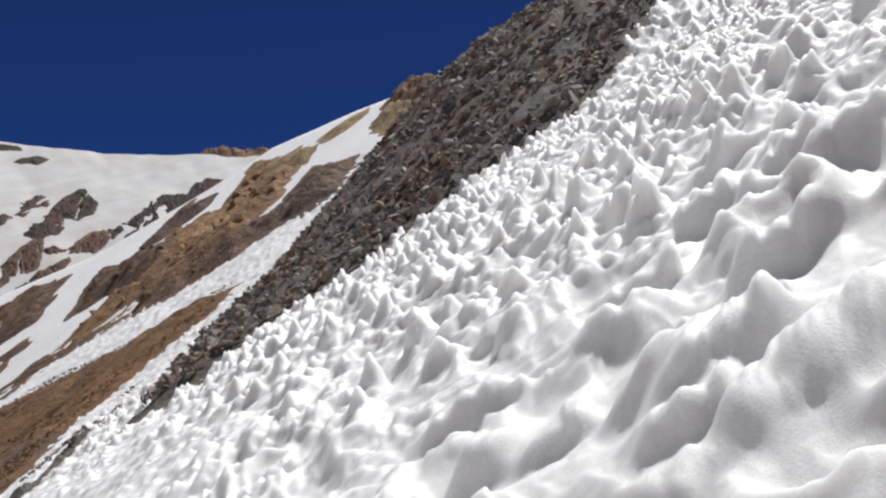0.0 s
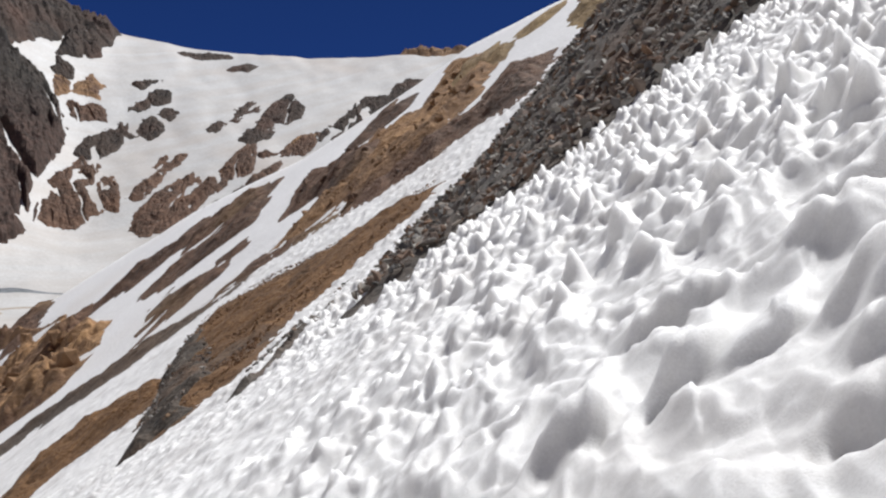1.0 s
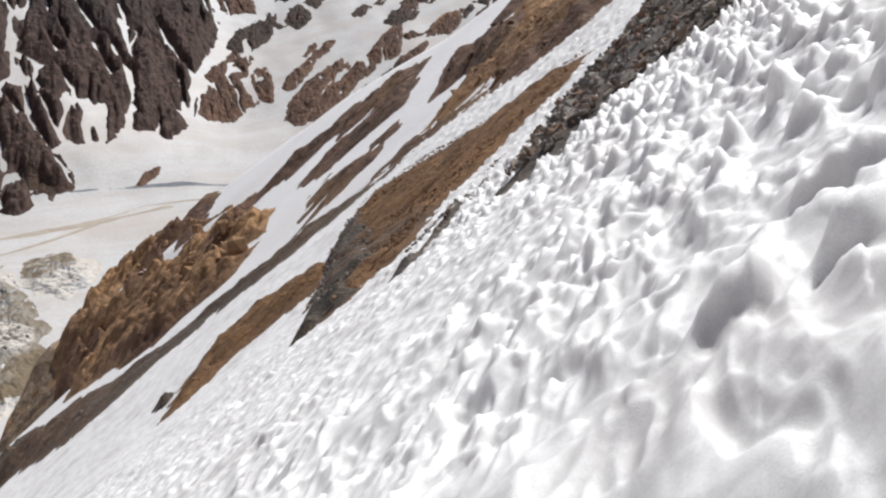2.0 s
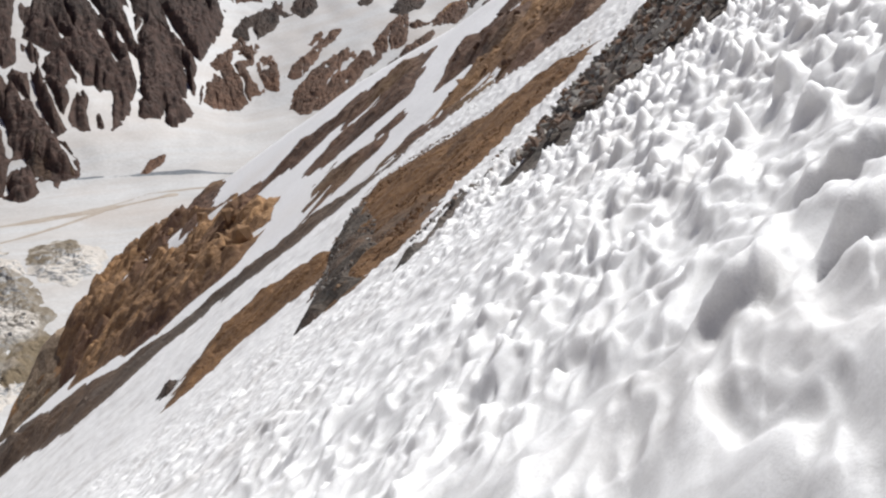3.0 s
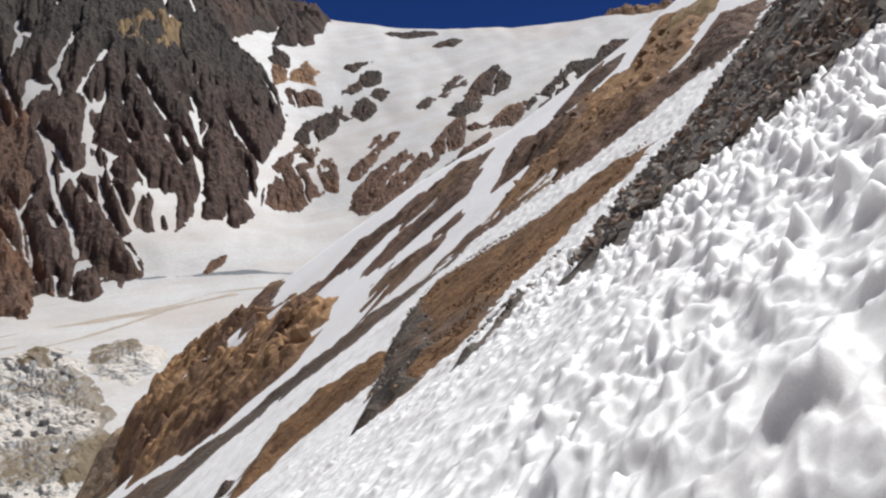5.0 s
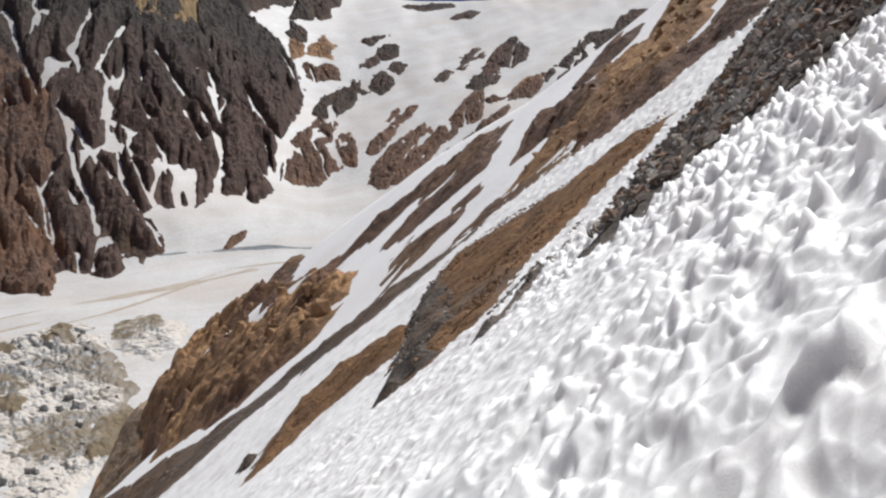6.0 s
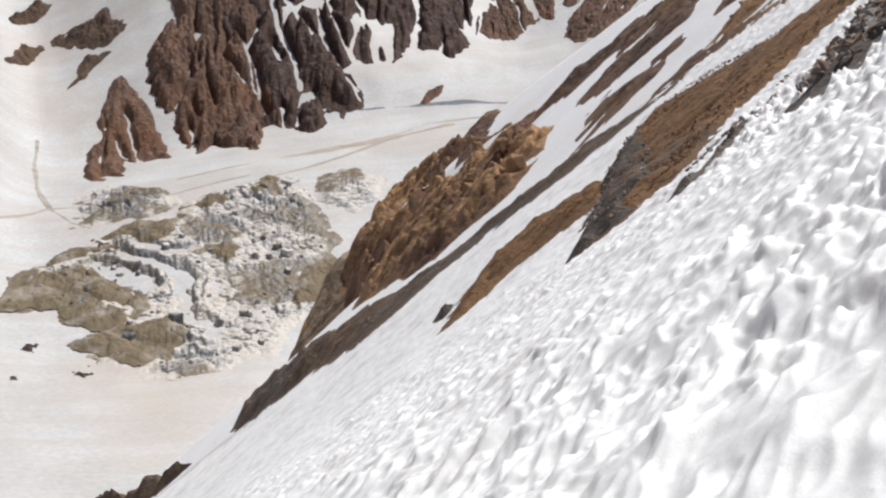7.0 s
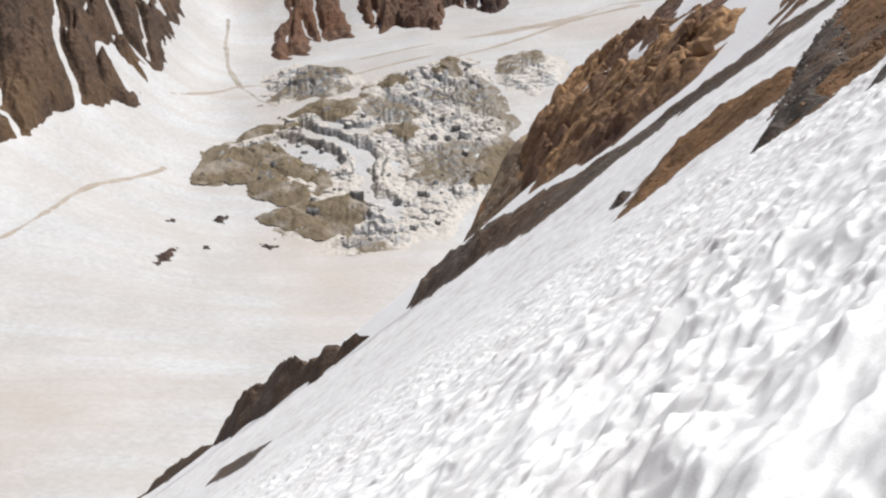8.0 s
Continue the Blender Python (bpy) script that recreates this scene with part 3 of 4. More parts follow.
outcrop("thin dark line of stones in the snow", SCREE_BROWN, [(-120.4, 81.1), (-126.9, 87.8), (-119.1, 86.3), (-104.6, 80.1), (-103.4, 75.7), (-111.4, 77.5)], 0.4, 0.4, 0.9, 4.0, bias=-1.5, base=side, name="stone_line")

# the far flank of the mountainside
CLIFF_RING = [(-134.7, 170.5), (-138.2, 180.9), (-131.4, 179.1), (-126.0, 183.0), (-122.0, 184.0), (-113.0, 178.0), (-104.7, 169.3), (-94.6, 160.0), (-74.8, 138.4), (-69.8, 130.9), (-70.0, 127.2), (-70.4, 123.4), (-73.0, 122.3), (-78.1, 122.3), (-81.3, 120.5), (-87.0, 122.5), (-93.3, 124.8), (-101.9, 129.8), (-124.7, 155.8), (-129.8, 160.7), (-131.4, 164.7)]
cliff = outcrop("large ochre and rust-brown cliff with ledges", ROCK_OCHRE, CLIFF_RING, 2.4, 0.3, 1.6, 13.0, snow=0.1, grain=1.4, ribbed=0.38, fur=0.08, blocks=0.85, base=side, name="rock_cliff", category="cliff", gullies=[[(-109.8, 167.6), (-104.9, 165.1), (-97.9, 160.0), (-94.1, 157.4)], [(-118.2, 163.9), (-119.9, 169.1), (-116.9, 168.4), (-111.6, 164.9)], [(-82.9, 138.8), (-80.9, 138.1), (-80.1, 138.4)], [(-74.8, 130.7), (-71.2, 129.2), (-68.3, 129.2)], [(-72.9, 120.0), (-69.8, 119.6), (-64.9, 118.8), (-62.3, 118.8)]], gully=3.2)
outcrop("pale ochre rubble at the foot of a cliff", ROCK_OCHRE, [(-142.4, 156.2), (-136.5, 158.2), (-130.9, 158.8), (-124.5, 157.0), (-124.9, 155.2), (-129.1, 153.9), (-133.0, 153.5)], 1.5, 0.6, 1.5, 8.0, base=side)
outcrop("brown rubble slope falling to the glacier", RUBBLE, [(-120, 150), (-124, 146), (-132, 148), (-140, 152), (-145, 158), (-144, 172), (-138, 184), (-131, 170), (-126, 158)], 1.2, 0.5, 1.5, 9.0, base=side, snow=0.25, bias=-0.2, streak=4.0, blocks=0.5, name="rubble_slope")
for ring in ([(-114.0, 181.0), (-112.0, 183.0), (-108.0, 182.0), (-105.4, 172.7), (-104.8, 167.2), (-111.1, 172.7)], [(-82.0, 152.7), (-78.5, 155.7), (-71.4, 153.3), (-67.7, 153.8), (-65.6, 151.5), (-66.2, 148.3), (-71.1, 148.7), (-75.5, 147.9)], [(-69.4, 139.1), (-66.1, 142.0), (-60.2, 140.7), (-54.4, 141.3), (-52.2, 139.2), (-52.4, 136.0), (-56.6, 136.3), (-61.7, 136.2), (-63.9, 133.6)], [(-62.6, 123.9), (-64.1, 130.5), (-61.1, 131.3), (-57.6, 130.7), (-51.5, 125.0), (-50.9, 122.6), (-53.8, 122.2), (-56.7, 120.1), (-59.8, 120.5)], [(-69.5, 155.7), (-64.9, 154.0), (-60.5, 152.4), (-55.1, 145.5), (-59.0, 146.5), (-64.1, 148.8)], [(-47.5, 116.8), (-44.9, 118.4), (-41.2, 117.9), (-37.0, 115.8), (-33.5, 110.8), (-36.7, 110.7), (-41.7, 115.6), (-45.0, 115.1)], [(-93.3, 154.2), (-90.8, 155.4), (-85.2, 153.2), (-84.7, 149.7), (-88.3, 149.4)], [(-54.6, 130.1), (-51.6, 129.4), (-50.9, 127.4), (-53.1, 127.7)], [(-39.5, 140.9), (-38.0, 145.1), (-36.2, 147.5), (-32.7, 143.2), (-32.4, 138.3), (-35.6, 138.8), (-38.0, 137.5)]):
    outcrop("brown streak of bare rock running down the snow", ROCK_BROWN, ring, 1.2, 0.4, 1.6, 7.0, base=side, snow=0.35, ragged=2.4, streak=5.0, group="rock streaks on the far flank")
for ring in ([(-68.0, 149.8), (-66.9, 152.2), (-63.2, 151.6), (-63.1, 147.8), (-65.3, 146.4)],):
    outcrop("small brown streak of bare rock in snow", ROCK_BROWN, ring, 1.0, 0.3, 0.8, 4.0, base=side, snow=0.2, ragged=2.0, bias=0.8, group="rock streaks on the far flank")
RIB_RING = [(-44.1, 127.3), (-46.0, 136.4), (-43.8, 137.1), (-40.2, 134.3), (-38.6, 135.7), (-34.3, 130.1), (-32.2, 122.7), (-36.3, 125.0), (-40.1, 126.5), (-42.5, 126.5)]
rib = outcrop("dark brown rock rib beside the snow", ROCK_BROWN, RIB_RING, 1.8, 0.5, 1.4, 8.0, base=side)
RIDGE_RING = [(-42.6, 118.1), (-40.7, 120.7), (-38.7, 123.3), (-35.1, 123.2), (-32.8, 124.9), (-35.1, 135.2), (-31.8, 132.6), (-27.7, 130.6), (-27.1, 138.4), (-27.3, 147.4), (-18.9, 130.0), (-19.4, 122.0), (-21.5, 119.0), (-23.7, 117.2), (-26.6, 115.9), (-29.8, 115.8), (-33.4, 117.0), (-37.5, 117.3)]
ridge = outcrop("ochre rock ridge with snow patches", ROCK_OCHRE, RIDGE_RING, 1.3, 0.4, 1.4, 7.0, streak=7.0, base=side, name="rock_ridge")
LOW_RIDGE_RING = [(-32.8, 115.0), (-27.6, 108.5), (-25.0, 109.4), (-23.2, 115.3), (-21.1, 116.7), (-17.8, 117.8), (-16.6, 122.1), (-11.5, 111.9), (-12.6, 104.7), (-16.2, 104.7), (-20.7, 102.1), (-26.8, 104.3), (-31.5, 108.2)]
low_ridge = outcrop("lower brown rock ridge above a snow tongue", ROCK_BROWN, LOW_RIDGE_RING, 1.6, 0.4, 1.2, 7.0, streak=7.0, base=side, name="rock_ridge")
for ring in ([(-8.2, 125.3), (-7.4, 129.2), (-5.2, 128.2), (-3.3, 122.8), (-3.5, 119.0), (-5.5, 118.6), (-7.5, 122.7)], [(-16.6, 135.5), (-13.8, 136.8), (-10.8, 136.1), (-9.3, 133.8), (-10.5, 132.2), (-13.3, 131.8), (-15.5, 132.1)], [(-26.3, 137.0), (-23.8, 139.4), (-20.0, 138.4), (-16.6, 133.2), (-16.6, 127.2), (-20.0, 129.5), (-23.5, 130.1)]):
    outcrop("ochre rocks on the snowy shoulder", ROCK_YELLOW, ring, 0.8, 0.35, 1.1, 6.0, base=side, bias=-0.1, ragged=2.2, group="ochre rocks on the shoulder")
for ring in ([(-6.8, 130.7), (-1.5, 128.0), (-3.0, 126.0), (-5.9, 128.0)], [(-17.4, 117.6), (-15.9, 122.4), (-13.2, 118.7), (-11.1, 117.6), (-10.8, 102.7), (-12.7, 100.9), (-16.0, 110.0)]):
    outcrop("dark brown rocks on the snowy shoulder", ROCK_BROWN, ring, 0.9, 0.4, 0.9, 5.0, base=side, group="brown rocks on the shoulder")

outcrop("brown rock knob on the snowy skyline", ROCK_BROWN, [(-7.5, 132.1), (-5.8, 132.5), (-3.5, 131.2), (-1.3, 126.1), (-2.9, 123.6), (-4.9, 126.2)], 1.4, 0.35, 0.9, 5.0, base=side, bias=0.6, blocks=0.5, group="brown rocks on the shoulder")
outcrop("yellow ochre rocks below the skyline", ROCK_YELLOW, [(-8.7, 126.2), (-7.1, 128.9), (-4.2, 125.7), (-1.9, 62.4), (-5.9, 120.1)], 1.0, 0.35, 0.9, 5.0, base=side, bias=0.6, blocks=0.5, group="ochre rocks on the shoulder")

# the headwall and the peaks round the basin
for ring in ([(-587, 1131), (-582, 1150), (-567, 1161), (-565, 1151), (-573, 1130)], [(-561, 1087), (-562, 1103), (-554, 1112), (-545, 1100), (-552, 1081)], [(-556, 1113), (-554, 1133), (-545, 1141), (-539, 1125), (-544, 1113)], [(-530, 1093), (-528, 1106), (-518, 1103), (-518, 1090)], [(-559, 972), (-565, 1003), (-560, 1029), (-554, 1052), (-557, 1067), (-548, 1065), (-543, 1048), (-532, 1040), (-534, 1012), (-543, 1000), (-542, 983)], [(-534, 1047), (-541, 1073), (-536, 1083), (-519, 1069), (-512, 1050), (-517, 1038)], [(-457, 1109), (-462, 1140), (-459, 1168), (-449, 1171), (-446, 1147), (-440, 1160), (-438, 1146), (-446, 1131), (-446, 1107)], [(-468, 1084), (-470, 1107), (-462, 1104), (-459, 1087)], [(-425, 1159), (-422, 1186), (-414, 1197), (-392, 1174), (-382, 1143), (-393, 1131), (-411, 1128), (-404, 1085), (-413, 1072), (-429, 1072), (-429, 1101), (-425, 1129)], [(-335, 1191), (-334, 1213), (-322, 1218), (-319, 1231), (-305, 1235), (-297, 1213), (-303, 1193), (-305, 1170), (-312, 1173), (-315, 1198), (-326, 1198), (-326, 1170), (-318, 1158), (-311, 1146), (-320, 1114), (-329, 1099), (-326, 1123), (-341, 1130), (-339, 1153), (-333, 1168)], [(-297, 1213), (-304, 1254), (-296, 1282), (-276, 1283), (-266, 1273), (-277, 1255), (-288, 1220), (-293, 1205)], [(-353, 1106), (-346, 1121), (-341, 1111), (-344, 1092)], [(-654, 1076), (-657, 1095), (-646, 1102), (-639, 1086), (-646, 1073)], [(-414, 908), (-412, 938), (-402, 952), (-398, 969), (-391, 985), (-388, 979), (-396, 958), (-398, 925), (-409, 906)]):
    outcrop("dark rock sticking out of the snowy headwall", ROCK_DARK, ring, 3.6, 0.7, 3.6, 16.0, base=basin, snow=0.15, bias=0.6, ragged=3.0, streak=14.0, blocks=0.5, group="rocks on the headwall")
for ring in ([(-545, 914), (-551, 948), (-551, 967), (-544, 952), (-544, 926)], [(-423, 1011), (-420, 1036), (-418, 1062), (-410, 1067), (-404, 1039), (-395, 1021), (-401, 1001), (-412, 1000)], [(-386, 995), (-380, 1023), (-371, 1040), (-365, 1029), (-373, 1005), (-380, 990)], [(-377, 1066), (-370, 1087), (-369, 1102), (-354, 1106), (-351, 1084), (-356, 1067), (-366, 1067), (-373, 1055)], [(-392, 1049), (-379, 1067), (-375, 1080), (-371, 1064), (-381, 1049)], [(-486, 937), (-485, 959), (-481, 993), (-477, 1022), (-468, 1029), (-465, 1010), (-471, 982), (-472, 951), (-478, 938)], [(-489, 994), (-486, 1019), (-481, 1015), (-483, 992)], [(-457, 893), (-466, 922), (-461, 954), (-455, 986), (-447, 1000), (-438, 987), (-439, 960), (-438, 934), (-436, 905), (-435, 886)], [(-432, 894), (-435, 929), (-433, 962), (-427, 990), (-418, 1004), (-409, 988), (-415, 963), (-417, 932), (-421, 907), (-425, 893)], [(-511, 925), (-524, 955), (-521, 965), (-506, 950), (-490, 935), (-486, 918), (-497, 916)], [(-526, 856), (-538, 881), (-541, 908), (-540, 941), (-541, 972), (-534, 973), (-525, 950), (-528, 933), (-518, 923), (-503, 919), (-493, 907), (-497, 894), (-499, 877), (-513, 869), (-515, 855)], [(-610, 1044), (-606, 1067), (-585, 1067), (-576, 1050), (-582, 1035), (-598, 1033)]):
    outcrop("reddish-brown rock island in dusty snow", ROCK_RED, ring, 3.6, 0.7, 3.6, 16.0, base=basin, snow=0.15, bias=0.6, ragged=3.0, streak=14.0, blocks=0.5, group="rocks on the headwall")
outcrop("single brown rock in the snow below the headwall", ROCK_RED, [(-491, 706), (-495, 727), (-489, 739), (-484, 725), (-486, 710)], 2.0, 0.6, 1.5, 8.0, base=basin, bias=0.1, ragged=1.0, blocks=0.4)
for ring in ([(-621, 1069), (-627, 1089), (-628, 1117), (-605, 1108), (-606, 1095), (-597, 1080), (-609, 1079)], [(-640, 1054), (-644, 1075), (-635, 1080), (-625, 1065), (-627, 1043)], [(-377, 1086), (-369, 1104), (-356, 1109), (-357, 1089), (-354, 1068), (-365, 1080)]):
    outcrop("ochre rock among snow on the headwall", ROCK_OCHRE, ring, 3.0, 0.9, 3.5, 10.0, base=basin, snow=0.2, bias=0.3, ragged=2.0, group="rocks on the headwall")
outcrop("low ochre rocks on the snowy skyline", ROCK_OCHRE, [(-330, 1380), (-300, 1400), (-250, 1405), (-215, 1400), (-215, 1370), (-260, 1360), (-320, 1360)], 9.0, 1.6, 6.0, 40.0, base=basin, blocks=0.3, group="rocks on the skyline")
for ring in ([(-513, 1235), (-503, 1256), (-483, 1260), (-490, 1240)], [(-582, 1241), (-559, 1259), (-525, 1272), (-554, 1247)]):
    outcrop("low dark rocks on the snowy skyline", ROCK_DARK, ring, 4.0, 1.4, 5.0, 30.0, base=basin, blocks=0.3, group="rocks on the skyline")


def mountain(label, mat, outline, relief, step, rough, name, parent=None, category="", spread=13.0, width=2.0, fall=30.0, kind=""):
    """A rock face: ribs that rise from the snow gullies towards the crests between them, with side runnels, blocks and a ragged foot."""
    xs, ys = [p[0] for p in outline], [p[1] for p in outline]
    box = (min(xs) - 30, max(xs) + 30, min(ys) - 30, max(ys) + 30)
    lines = [g for g in GULLIES if any(box[0] < x < box[1] and box[2] < y < box[3] for x, y in g)]
    cx, cy = sum(xs) / len(xs), sum(ys) / len(ys)
    out = math.hypot(cx, cy)
    ux, uy = cx / out, cy / out

    def height(x, y):
        p, q = x * ux + y * uy, -x * uy + y * ux
        wx, wy = x + 5 * fbm(x, y, 22, 101, 4), y + 5 * fbm(x, y, 22, 102, 4)
        d = depth_in(x, y, outline) + rough * (0.5 + 1.3 * fbm(p / 2.5, q, 26, 51, 5) + 1.1 * fbm(p / 1.5, q, 8, 52, 4))
        g = np.full(x.shape, 60.0)
        for line in lines:
            g = np.minimum(g, from_line(wx, wy, line))
        g = g - width * (0.75 + 1.1 * fbm(x, y, 24, 103, 3)) * (1 + 0.7 * ease(y, 770, 860))
        run = fbm(p * 0.33 + 6 * fbm(x, y, 30, 104, 3), q + 7 * fbm(x, y, 34, 105, 3), fall, 106, 3, ridged=True)
        side_run = 18 * (0.66 - run + 0.35 * fbm(x, y, 70, 107, 2))
        low = np.minimum(g, side_run)
        rise = 1 - np.exp(-np.maximum(low, 0) / spread)
        k1, k2, k3, lot = cells(p * 0.8 + 3 * fbm(x, y, 12, 108, 3), q + 3 * fbm(x, y, 12, 109, 3), 11.0, 13, True)
        s1, s2, s3, bit = cells(p, q, 4.2, 14, True)
        block = (lot - 0.5) * np.clip((k2 - k1) / 0.3, 0, 1) + 0.4 * (bit - 0.5) * np.clip((s2 - s1) / 0.3, 0, 1)
        ribs = fbm(p * 0.5, q, 15, 53, 6, ridged=True) + 0.5 * fbm(p, q, 5, 58, 4, ridged=True)
        edge = np.clip(np.minimum(d, low) / 3.0, -1.2, 1)
        inside = np.clip(edge, 0, 1)
        return 1.6 * edge + inside * np.minimum(1, np.maximum(d, 0) / 14 + 0.25) * (relief * rise + 0.30 * relief * ribs + 0.2 * relief * block)

    ob = sheet(name, np.arange(box[0], box[1], step), np.arange(box[2], box[3], step), lambda x, y: (x, y, basin(x, y) + height(x, y)), mat, label,
               keep=lambda x, y, z: z - basin(x, y) > -1.2, kind=kind, category=category, smooth=False, parent=parent)
    return ob


# snow gullies of the dark face, then those of the brown face beside it
GULLIES = [[(-807, 795), (-776, 779), (-737, 754), (-706, 736)], [(-706, 736), (-706, 718), (-719, 706)], [(-737, 840), (-732, 816), (-717, 793), (-695, 777), (-694, 761), (-688, 740)],
           [(-688, 740), (-631, 719), (-588, 711), (-549, 695), (-531, 684)], [(-678, 736), (-643, 710), (-627, 699), (-598, 681), (-578, 667)],
           [(-709, 852), (-700, 824), (-688, 792), (-673, 790), (-648, 756), (-623, 759), (-615, 741)], [(-623, 759), (-607, 767), (-590, 763), (-572, 745)]]
GULLIES += [[(-617, 736), (-595, 715), (-565, 701), (-540, 693)], [(-605, 738), (-576, 722), (-554, 711), (-530, 690)], [(-672, 857), (-652, 849), (-624, 841), (-607, 843), (-593, 832), (-581, 832), (-559, 807)],
            [(-614, 828), (-598, 817), (-584, 810)], [(-645, 882), (-638, 896), (-618, 876), (-610, 883), (-592, 851)], [(-626, 878), (-604, 866), (-586, 850)],
            [(-614, 923), (-599, 918), (-584, 905), (-567, 898), (-553, 896)], [(-599, 894), (-587, 896)], [(-693, 1021), (-663, 1038), (-634, 1031), (-606, 1012), (-573, 984), (-557, 933), (-550, 895), (-536, 869), (-509, 818)]]
GULLIES += [[(-635, 791), (-619, 784)], [(-642, 686), (-637, 664), (-618, 649), (-596, 637)], [(-641, 646), (-615, 639)], [(-621, 681), (-607, 674)], [(-793, 824), (-767, 802)], [(-737, 724), (-716, 714)], [(-733, 738), (-708, 725)],
            [(-669, 633), (-654, 618), (-650, 598)], [(-638, 608), (-625, 597)], [(-624, 588), (-584, 555)], [(-647, 648), (-616, 641)], [(-655, 671), (-626, 659), (-604, 645), (-581, 628)],
            [(-683, 573), (-656, 560), (-615, 530)], [(-667, 552), (-635, 537)], [(-578, 641), (-564, 627)], [(-609, 318), (-577, 304), (-534, 295)], [(-628, 360), (-594, 352), (-585, 364)], [(-657, 401), (-618, 383), (-591, 367)]]
massif = mountain("dark mountain face with snow gullies", ROCK_FACE, [(-640, 660), (-590, 632), (-579, 620), (-575, 627), (-562, 630), (-538, 620), (-534, 633), (-549, 657), (-543, 668), (-532, 664), (-530, 681), (-551, 698), (-564, 700), (-564, 717), (-558, 724), (-545, 733), (-542, 747), (-543, 761), (-530, 775), (-515, 787), (-514, 811), (-534, 860), (-553, 895), (-563, 932), (-580, 990), (-613, 1026), (-649, 1046), (-672, 1046), (-703, 1035), (-728, 1027), (-747, 941), (-814, 847), (-850, 790), (-770, 735), (-700, 690)], 20.0, 1.1, 6.0, "rocky_mountain", category="mountain")
outcrop("dark rocky summit crest", ROCK_DARK, [(-700, 1011), (-723, 1022), (-800, 1080), (-760, 1250), (-690, 1260), (-655, 1225), (-649, 1185), (-673, 1158), (-695, 1104)], 13.0, 1.6, 9.0, 46.0, base=basin, blocks=0.4, streak=40.0, name="summit_crest", parent=massif, category="")
mountain("reddish-brown mountain face with snow gullies", ROCK_RED, [(-708, 625), (-711, 639), (-716, 663), (-740, 679), (-759, 678), (-743, 695), (-756, 715), (-771, 747), (-740, 760), (-690, 735), (-640, 690), (-610, 660), (-580, 640), (-566, 628), (-578, 630), (-580, 618), (-545, 579), (-567, 579), (-595, 586), (-588, 562), (-613, 576), (-635, 586), (-646, 599), (-658, 596), (-675, 601), (-694, 612)], 20.0, 1.1, 6.0, "buttress", massif, width=1.4)
mountain("reddish rock spur at a mountain's foot", ROCK_RED, [(-623, 489), (-672, 531), (-674, 549), (-697, 563), (-714, 591), (-711, 598), (-694, 594), (-662, 583), (-631, 569), (-600, 545), (-618, 535), (-645, 540), (-600, 499), (-606, 489)], 10.0, 0.9, 3.5, "spur", massif, width=1.0, fall=40.0)
outcrop("dark rock spur below the summit crest", ROCK_DARK, [(-667, 1106), (-679, 1137), (-685, 1166), (-670, 1181), (-649, 1175), (-640, 1160), (-649, 1143), (-663, 1152), (-655, 1135)], 9.0, 1.4, 4.0, 24.0, base=basin, name="spur", category="", parent=massif)
mountain("ochre rock ledge high on the mountain", ROCK_YELLOW, [(-726, 881), (-705, 1004), (-691, 985), (-684, 945), (-698, 915), (-692, 887), (-703, 889), (-708, 867)], 25.0, 1.1, 5.0, "ledge", massif)
mountain("ochre rock pinnacles high on the mountain", ROCK_YELLOW, [(-707, 861), (-715, 894), (-698, 898), (-686, 895), (-703, 936), (-703, 963), (-686, 953), (-671, 912), (-681, 887), (-690, 875)], 24.0, 1.1, 4.0, "ledge", massif)
mountain("rusty rock at the mountain's foot", ROCK_RUST, [(-565, 669), (-577, 688), (-563, 695), (-537, 687), (-531, 678), (-545, 664)], 21.5, 1.1, 4.0, "ledge", massif)
mountain("brown mountain face above the glacier", ROCK_RUST, [(-508, 233), (-515, 248), (-531, 269), (-541, 284), (-547, 293), (-545, 309), (-551, 331), (-572, 351), (-588, 359), (-586, 366), (-601, 383), (-640, 414), (-692, 456), (-747, 497), (-657, 386), (-612, 289)], 15.0, 0.9, 5.0, "brown_mountain", category="mountain", fall=26.0)
for ring in ([(-821, 609), (-808, 628), (-793, 647), (-757, 646), (-755, 622), (-791, 620)], [(-807, 553), (-829, 591), (-819, 598), (-806, 568)], [(-864, 605), (-872, 635), (-854, 647), (-852, 632)], [(-752, 576), (-769, 608), (-754, 613), (-745, 589)]):
    outcrop("grey-brown rock island in a snowy col", ROCK_RUST, ring, 6.0, 1.1, 5.0, 24.0, base=basin, ragged=2.6, snow=0.35, streak=24.0, blocks=0.5, group="rocks in the col")

# ---- broken ice ----


ICE_RING = [(-491, 331), (-515, 365), (-513, 400), (-513, 436), (-492, 453), (-501, 472), (-486, 519), (-471, 529), (-445, 521), (-423, 500), (-404, 491), (-396, 474), (-402, 456), (-375, 440), (-368, 420), (-360, 390), (-361, 365), (-370, 340), (-381, 332), (-395, 348), (-403, 333), (-429, 333), (-433, 343), (-430, 363), (-457, 344), (-475, 354)]
ICE_SIDE = [([(-541, 418), (-578, 445), (-592, 483), (-543, 481), (-507, 468), (-512, 448)], "cracked blue-grey ice above the icefall"), ([(-435, 520), (-454, 548), (-443, 564), (-419, 563), (-409, 541), (-414, 522)], "cracked ice blocks beside a cliff")]


